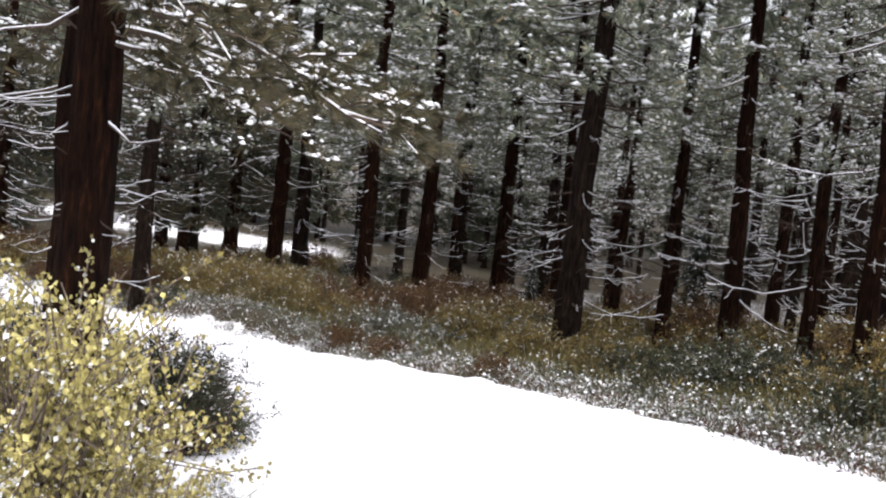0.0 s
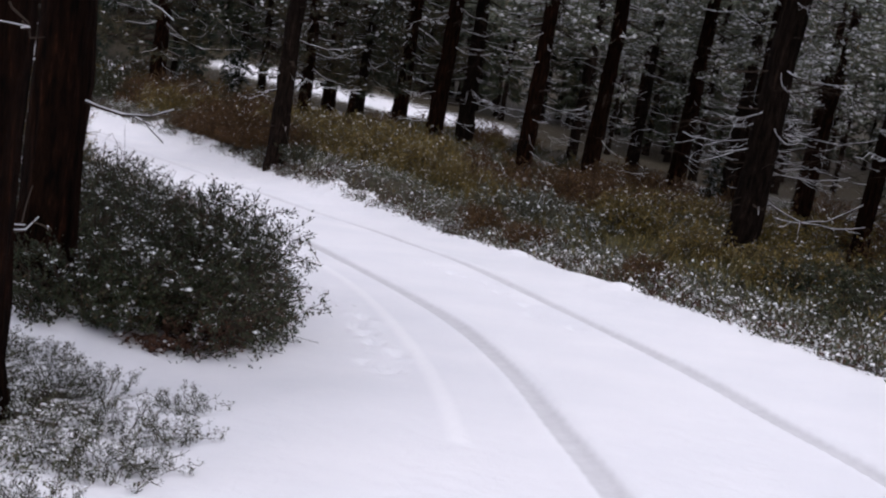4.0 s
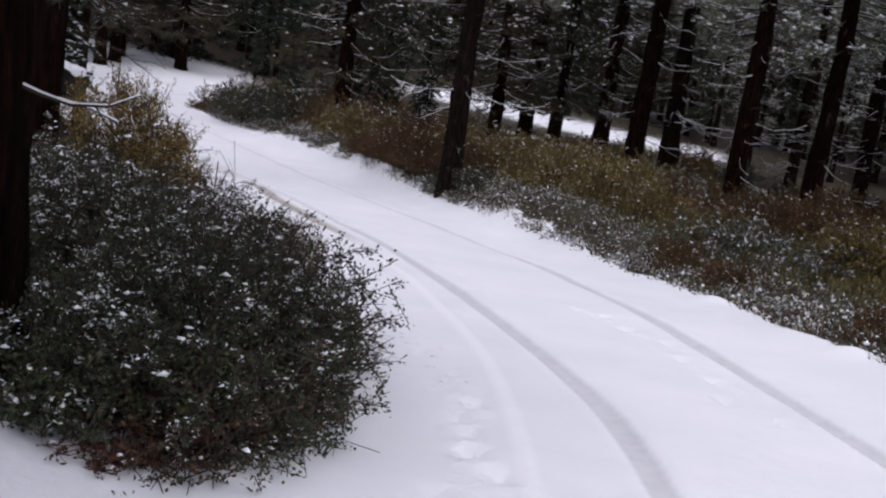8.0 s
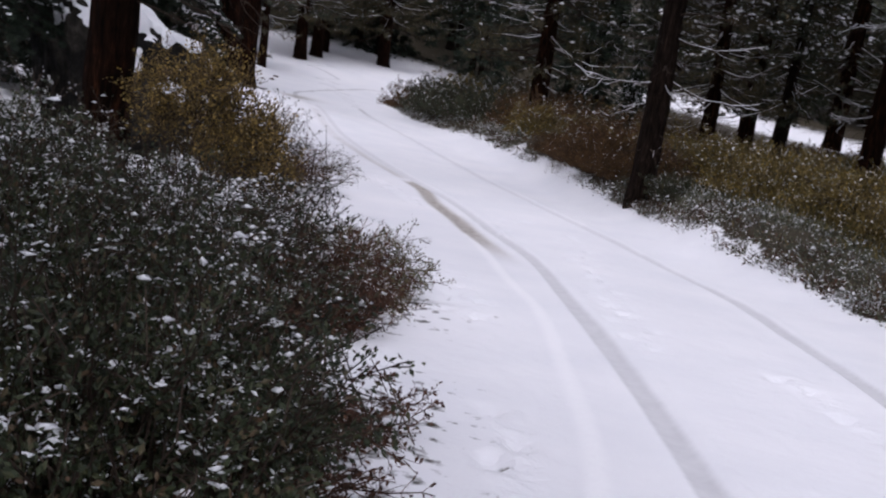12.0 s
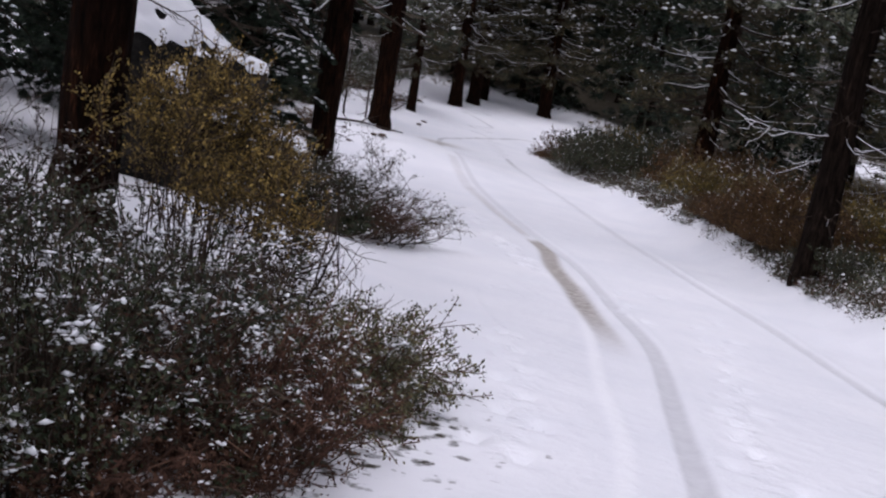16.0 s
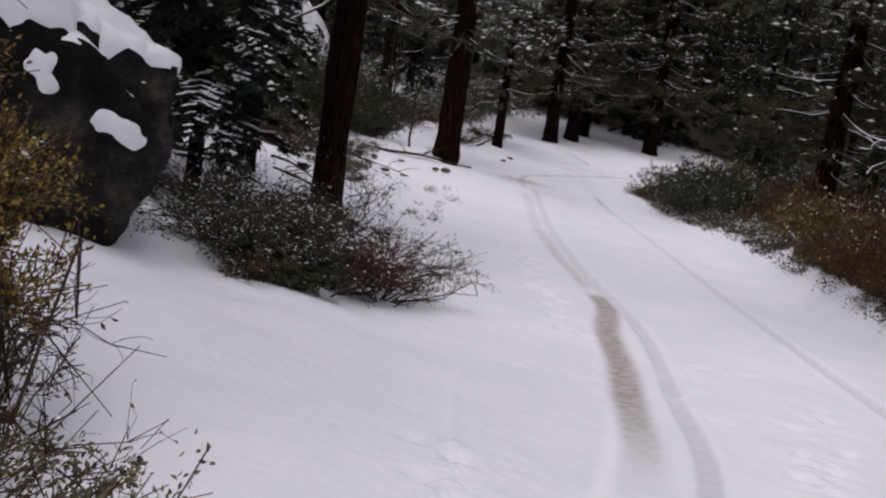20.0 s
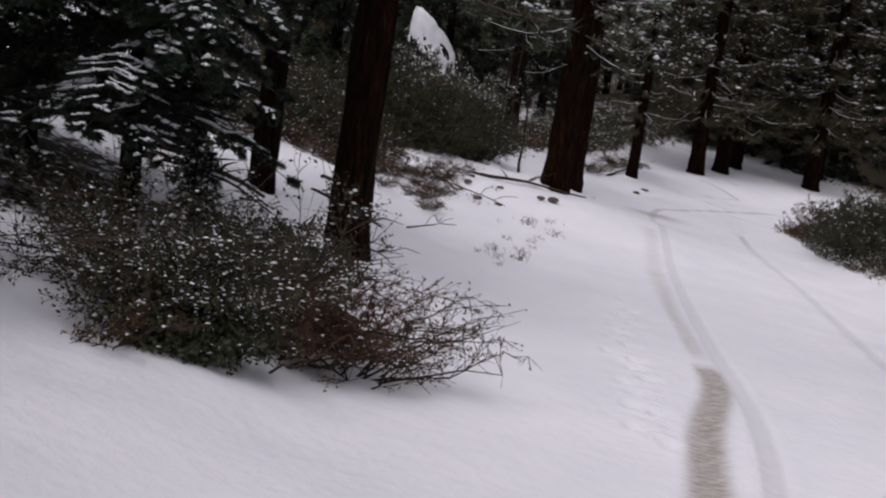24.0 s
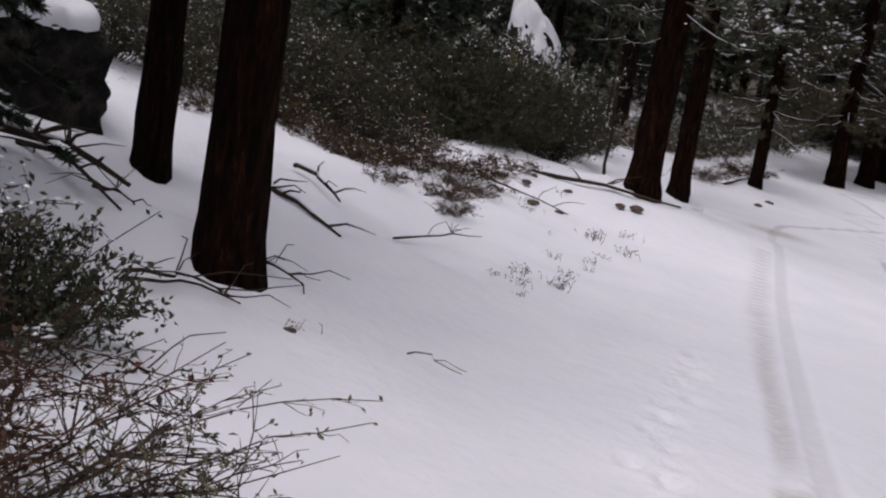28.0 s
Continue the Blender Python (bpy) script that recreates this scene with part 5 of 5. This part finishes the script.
# ---- low cover along the verge ----
def build_cover():
    rng = np.random.default_rng(31)
    k = rng.integers(10, len(VERGE) - 24, 25000)
    s = rng.uniform(0, 1, len(k))[:, None]
    p, t = VERGE[k] * (1 - s) + VERGE[k + 1] * s, unit(VERGE[k + 1] - VERGE[k])
    away = -0.12 + 5.4 * rng.uniform(0, 1, len(k)) ** 1.9
    far = rng.random(len(k)) < 0.25
    away = np.where(far, rng.uniform(4, 16, len(k)), away)
    xy = p + np.stack([t[:, 1], -t[:, 0]], -1) * away[:, None]
    # plants stand in clumps, some white with frost, some bare and brown
    seat = rng.integers(0, 3000, len(k))
    near = (away[seat] < 3.0) & (rng.random(len(k)) < 0.8)
    spread = rng.normal(size=(len(k), 2)) * 0.15
    xy = np.where(near[:, None], xy[seat] + spread, xy)
    away = np.where(near, away[seat], away)
    height = np.where(near, 0.6 + 1.1 * rng.uniform(0, 1, 3000)[seat] * np.exp(-(spread ** 2).sum(1) / 0.05), 0.8)
    pale_level = np.where(near, rng.uniform(0, 1, 3000)[seat] ** 1.1, 0.1) * (1.0 - 0.75 * smooth(1.2, 2.4, away))
    bare = near & (rng.uniform(0, 1, 3000)[seat] < 0.45) & (away < 1.0)
    inside = beside(xy[:, 0], xy[:, 1], VERGE) < 0.0
    xy, away, height, pale_level, bare = xy[inside], away[inside], height[inside], pale_level[inside], bare[inside]
    k = k[inside]
    foot = np.c_[xy, land(xy[:, 0], xy[:, 1])]
    tall = rng.uniform(0.06, 0.26, len(k)) * np.clip(0.7 + away, 0.7, 1.05) * height
    q = np.repeat(np.arange(len(k)), 14)
    way = unit(rng.normal(size=(len(q), 3)) * [1, 1, 0.4] + [0, 0, 0.7])
    at = foot[q] + way * (tall[q] * rng.uniform(0.3, 1, len(q)))[:, None]
    edge = (bare[q] & (rng.random(len(q)) < 0.85)) | ((away[q] < 0.4) & (rng.random(len(q)) < 0.3))
    dry = (away[q] > 2.6 + rng.normal(size=len(q)) * 0.8) & ~edge
    white = ~dry & (rng.random(len(q)) < 0.85 * pale_level[q]) & (at[:, 2] - foot[q, 2] > 0.03)
    green = ~edge & ~dry & ~white
    edge = edge & ~white

    def strewn(mask, length, wide, scatter=0.6):
        return leaves(at[mask], way[mask] + scatter * rng.normal(size=(int(mask.sum()), 3)), length, rng, wide)

    grass = leaves(at[dry], way[dry] + [0, 0, 0.8] + 0.4 * rng.normal(size=(int(dry.sum()), 3)), 0.15, rng, 0.14)
    frosted, green, red = strewn(white, 0.046, 0.32, 0.9), strewn(green, 0.042, 0.5), strewn(edge, 0.06, 0.22)
    i = rng.integers(0, len(k), 9000)
    i = i[away[i] < 3.2]
    lumps = flakes(foot[i] + np.c_[rng.normal(size=(len(i), 2)) * 0.05, tall[i] * rng.uniform(0.5, 0.95, len(i))], 0.006 + 0.03 * rng.uniform(0, 1, len(i)) ** 4, rng)
    c = tagged(new("ground_cover"), "low grey-green undergrowth with patches of snow along the road", "undergrowth", kind="stuff")
    part("leaves", mesh_of("leaves", [green], LEAF_GREY), c)
    part("grass", mesh_of("grass", [grass], DRY_GRASS), c, "olive and straw-coloured dry grass")
    part("dry_stalks", mesh_of("dry_stalks", [red], RED_TWIG), c, "russet dry stalks")
    part("snow", mesh_of("snow", [lumps], SNOW, True), c)
    part("frosted_leaves", mesh_of("frosted_leaves", [frosted], SNOW_DUST), c, "leaves white with thin snow")


build_cover()


# ---- boulders ----
def boulder(x, y, rx, ry, h, seed, label, lean=(0.0, 0.0), waist=0.25, low=0.15, cover=0.8, slope=0.0, square=0.42, turn=0.0, patches=()):
    rng = np.random.default_rng(seed)
    bm = bmesh.new()
    bmesh.ops.create_icosphere(bm, subdivisions=6, radius=1.0)
    off = Vector(rng.uniform(-50, 50, 3))
    for v in bm.verts:
        p = v.co.copy()
        m = max(abs(p.x), abs(p.y), abs(p.z))
        p = p.lerp(p / m, square)
        n = noise.fractal(p * 0.9 + off, 1.0, 2.0, 3) * 0.16 + noise.fractal(p * 3.5 + off, 1.0, 2.0, 4) * 0.05
        p *= 1 + n
        up = (p.z + 1) / 2
        w = 1 - waist * (1 - min(max(up / 0.85, 0), 1)) ** 1.1
        v.co = (p.x * rx * w + lean[0] * up, p.y * ry * w + lean[1] * up, up * (h + low) * (1 - slope * p.x) - low)
    bm.normal_update()
    rock = bpy.data.meshes.new("stone")
    bm.to_mesh(rock)
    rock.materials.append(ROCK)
    rock.polygons.foreach_set("use_smooth", np.full(len(rock.polygons), True))
    cap = bmesh.new()
    cap.from_mesh(rock)
    cap.normal_update()

    def snowy(f):
        c = f.calc_center_median()
        crest = h * (1 - slope * c.x / rx)
        ragged = 0.13 * noise.noise(c * 1.9 + off) + 0.07 * noise.noise(c * 6 + off) + 0.05 * noise.noise(c * 15 + off)
        top = f.normal.z > -0.1 and c.z > (cover + ragged) * crest or f.normal.z > 0.6 + ragged and c.z > 0.6 * crest
        uneven = 0.75 + 1.1 * noise.noise(c * 7 + off) + 0.8 * noise.noise(c * 17 + off)
        return top or any(c.y < 0 and ((c.x - px) / pw) ** 2 + ((c.z - pz) / ph) ** 2 < uneven for px, pz, pw, ph in patches)

    drop = [f for f in cap.faces if not snowy(f)]
    bmesh.ops.delete(cap, geom=drop, context="FACES")
    rim = {v: [e.other_vert(v) for e in v.link_edges if e.is_boundary] for v in cap.verts if any(e.is_boundary for e in v.link_edges)}
    for _ in range(1):
        moved = {v: sum((o.co for o in near), Vector()) / len(near) for v, near in rim.items()}
        for v, co in moved.items():
            v.co = v.co.lerp(co, 0.6)
    cap.normal_update()
    for v in cap.verts:
        edge = any(e.is_boundary for e in v.link_edges)
        v.co += v.normal * (0.008 if edge else 0.04 + 0.02 * noise.noise(v.co * 3)) + Vector((0, 0, 0.0 if edge else 0.03))
    me = bpy.data.meshes.new("snow_cap")
    cap.to_mesh(me)
    me.materials.append(SNOW)
    me.polygons.foreach_set("use_smooth", np.full(len(me.polygons), True))
    t = thing("boulder", x, y, label, "boulder")
    part("stone", rock, t)
    part("snow_cap", me, t, "cap of white snow")
    t.rotation_euler = (0, 0, turn)
    return t


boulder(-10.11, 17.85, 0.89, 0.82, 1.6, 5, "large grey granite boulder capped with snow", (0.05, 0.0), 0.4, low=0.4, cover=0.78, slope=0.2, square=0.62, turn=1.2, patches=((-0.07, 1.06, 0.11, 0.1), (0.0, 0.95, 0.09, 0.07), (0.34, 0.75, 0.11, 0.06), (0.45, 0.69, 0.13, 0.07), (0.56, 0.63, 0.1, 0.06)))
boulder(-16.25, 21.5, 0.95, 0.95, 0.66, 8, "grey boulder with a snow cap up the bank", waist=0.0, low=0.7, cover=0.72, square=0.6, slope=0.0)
boulder(-34.2, 38.6, 0.8, 0.9, 2.2, 9, "snow-covered boulder high on the bank", waist=0.0, low=0.6, cover=-1.0, slope=0.3, turn=1.0)


# ---- small things on the bank and by the road ----
def fallen(x0, y0, x1, y1, thick, seed, label, twigs=6, lift=0.05):
    """A dead branch lying on the snow from one place to the other."""
    rng = np.random.default_rng(seed)
    cx, cy = (x0 + x1) / 2, (y0 + y1) / 2
    t = thing("fallen_branch", cx, cy, label, "branch", "fallen branches")
    z0 = float(land(cx, cy))
    w = np.linspace(0, 1, 7)
    px, py = x0 + (x1 - x0) * w + rng.normal(size=7) * 0.02, y0 + (y1 - y0) * w + rng.normal(size=7) * 0.02
    P = np.stack([px - cx, py - cy, land(px, py) - z0 + thick * 0.4 + lift * np.sin(w * 2.6)], -1)[None]
    R = np.linspace(thick / 2, thick / 6, 7)[None]
    part("stem", mesh_of("stem", [tubes(P, R, 7)], TWIG, True), t)
    part("snow", mesh_of("snow", [snow_on(P[:, 1:5], R[:, 1:5], rng, 1.0)], SNOW, True), t)
    for k in range(twigs):
        i = rng.integers(1, 6)
        d = unit(np.array([x1 - x0, y1 - y0, 0.0]) * 0.6 + rng.normal(size=3) * [0.8, 0.8, 0.5]) * rng.uniform(0.15, 0.5)
        d[2] = abs(d[2]) * 0.7
        q = bent(P[0, i][None], (P[0, i] + d)[None], [0.03], 4, rng, 0.06)
        part("twig", mesh_of("twig", [tubes(q, np.linspace(thick / 5, 0.002, 4)[None], 4)], TWIG), t)
    return t


DEAD = "dead brown branch with twigs lying on the snow"
for n, (x0, y0, x1, y1) in enumerate(((-12.0, 21.7, -11.98, 22.33), (-12.15, 21.8, -12.05, 22.3), (-12.95, 22.8, -12.4, 22.9), (-13.5, 21.9, -13.0, 22.1))):
    fallen(x0, y0, x1, y1, 0.026, 60 + n, "tangle of thin dead twigs at the foot of the pine", 6, 0.07)
fallen(-18.95, 28.7, -18.25, 30.75, 0.07, 1, "straight dead branch lying at the foot of the pine", 3, 0.03)
fallen(-14.9, 23.46, -13.98, 23.83, 0.055, 2, DEAD, 4)
fallen(-16.04, 24.25, -15.02, 24.29, 0.05, 3, DEAD, 3)
fallen(-14.3, 21.1, -13.35, 22.08, 0.085, 4, DEAD, 12, 0.14)
fallen(-14.2, 21.6, -12.9, 21.9, 0.045, 5, DEAD, 9, 0.12)
fallen(-14.55, 24.55, -15.5, 25.95, 0.022, 8, "thin forked twig lying on the snow", 6, 0.03)
fallen(-18.3, 27.6, -17.4, 28.3, 0.03, 10, DEAD, 3)
fallen(-24.6, 37.4, -26.6, 40.6, 0.06, 11, DEAD, 5)
fallen(-11.03, 21.42, -10.76, 21.6, 0.025, 12, DEAD, 3, 0.04)
fallen(-11.9, 23.3, -11.6, 23.45, 0.012, 14, "small twig on the snow", 1)


def tuft_meshes(seed, height, blades, mat):
    rng = np.random.default_rng(seed)
    foot = np.c_[rng.normal(size=(blades, 2)) * 0.07, np.full(blades, -0.02)]
    tip = foot + np.c_[rng.normal(size=(blades, 2)) * 0.4 * height, rng.uniform(0.4, 1.0, blades) * height]
    P = bent(foot, tip, 0.04 * np.ones(blades), 4, rng, 0.05)
    seeds = leaves(tip, rng.normal(size=(blades, 3)), 0.03, rng)
    return mesh_of("stalk_clump", [tubes(P, np.linspace(0.004, 0.0015, 4)[None] * np.ones((blades, 1)), 3)], mat), mesh_of("seed_clump", [seeds], LEAF_OLIVE)


TUFTS = [tuft_meshes(300 + i, 0.09 + 0.03 * i, 9 + 2 * i, (TWIG, RED_TWIG)[i % 2]) for i in range(3)]
small_rng = random.Random(21)


def dry_plant(x, y):
    t = thing("dry_plant", x, y, "small dry brown plant poking through the snow", "plant", "dry plants in the snow")
    for name, me in zip(("stalk_clump", "seed_clump"), TUFTS[small_rng.randrange(3)]):
        part(name, me, t, kind="stuff")
    t.rotation_euler = (0, 0, small_rng.uniform(0, 6.28))
    s = small_rng.uniform(0.5, 1.0)
    t.scale = (s, s, s)


for x, y in ((-18.0, 27.87), (-18.2, 28.7), (-17.25, 27.7), (-16.75, 28.2), (-16.05, 27.85), (-14.5, 26.2), (-14.3, 25.4), (-14.6, 25.8), (-15.6, 26.9), (-17.0, 28.9), (-19.6, 30.9), (-16.4, 27.3), (-21.5, 34.0), (-21.0, 33.2)):
    dry_plant(x, y)
for x, y in ((-16.75, 26.55), (-16.9, 26.75), (-16.8, 28.25), (-16.05, 27.8), (-14.5, 26.2), (-14.75, 26.0), (-14.2, 25.6), (-15.0, 26.6), (-18.0, 27.9), (-17.8, 28.0), (-15.4, 27.2), (-15.7, 27.4), (-16.3, 28.4), (-13.9, 25.4), (-11.8, 22.6), (-17.3, 27.6)):
    dry_plant(x, y)


BROWN_STONE = island_tints("brown_stone", [(0.0, (0.045, 0.032, 0.027)), (1.0, (0.1, 0.072, 0.06))], 0.9, 0.1)


def stone(x, y, size, seed):
    rng = np.random.default_rng(seed)
    bm = bmesh.new()
    bmesh.ops.create_icosphere(bm, subdivisions=2, radius=size)
    off = Vector(rng.uniform(-9, 9, 3))
    for v in bm.verts:
        v.co *= 1 + 0.35 * noise.noise(v.co / size * 1.2 + off)
        v.co.z *= 0.42
    me = bpy.data.meshes.new("stone")
    bm.to_mesh(me)
    me.materials.append(BROWN_STONE)
    ob = new("stone", me)
    ob.location = (x, y, float(land(x, y)) + size * 0.2)
    tagged(ob, "small brown stone showing through the snow", "stone", "stones on the bank")


for n, (x, y, s) in enumerate(((-18.6, 28.1, 0.07), (-18.5, 28.4, 0.07), (-18.8, 28.7, 0.06), (-17.25, 27.55, 0.045), (-17.4, 27.7, 0.045), (-17.5, 28.25, 0.06), (-18.02, 29.55, 0.07), (-18.0, 29.8, 0.09), (-17.7, 28.0, 0.07), (-18.3, 28.9, 0.07), (-11.8, 22.55, 0.05), (-24.0, 38.2, 0.1), (-23.5, 37.4, 0.09))):
    stone(x, y, s, 50 + n)


def sapling(x, y, h, seed):
    rng = np.random.default_rng(seed)
    t = thing("dead_sapling", x, y, "thin dead sapling with bare side twigs", "sapling", "dead saplings")
    w = np.linspace(0, 1, 6)
    P = np.stack([rng.normal(size=6) * 0.02, rng.normal(size=6) * 0.02, w * h - 0.1], -1)[None]
    part("stem", mesh_of("stem", [tubes(P, np.linspace(0.03, 0.008, 6)[None], 6)], TWIG, True), t)
    for k in range(7):
        i = rng.integers(1, 5)
        d = unit(rng.normal(size=3) * [1, 1, 0.25]) * rng.uniform(0.3, 0.9)
        part("twig", mesh_of("twig", [tubes(bent(P[0, i][None], (P[0, i] + d)[None], [-0.05], 4, rng, 0.05), np.linspace(0.008, 0.002, 4)[None], 4)], TWIG), t)


for n, (x, y, h) in enumerate(((-23.9, 33.3, 2.6), (-24.3, 33.9, 2.9), (-19.9, 31.6, 2.0), (-20.6, 31.2, 1.8), (-21.2, 32.6, 2.2))):
    sapling(x, y, h, 700 + n)
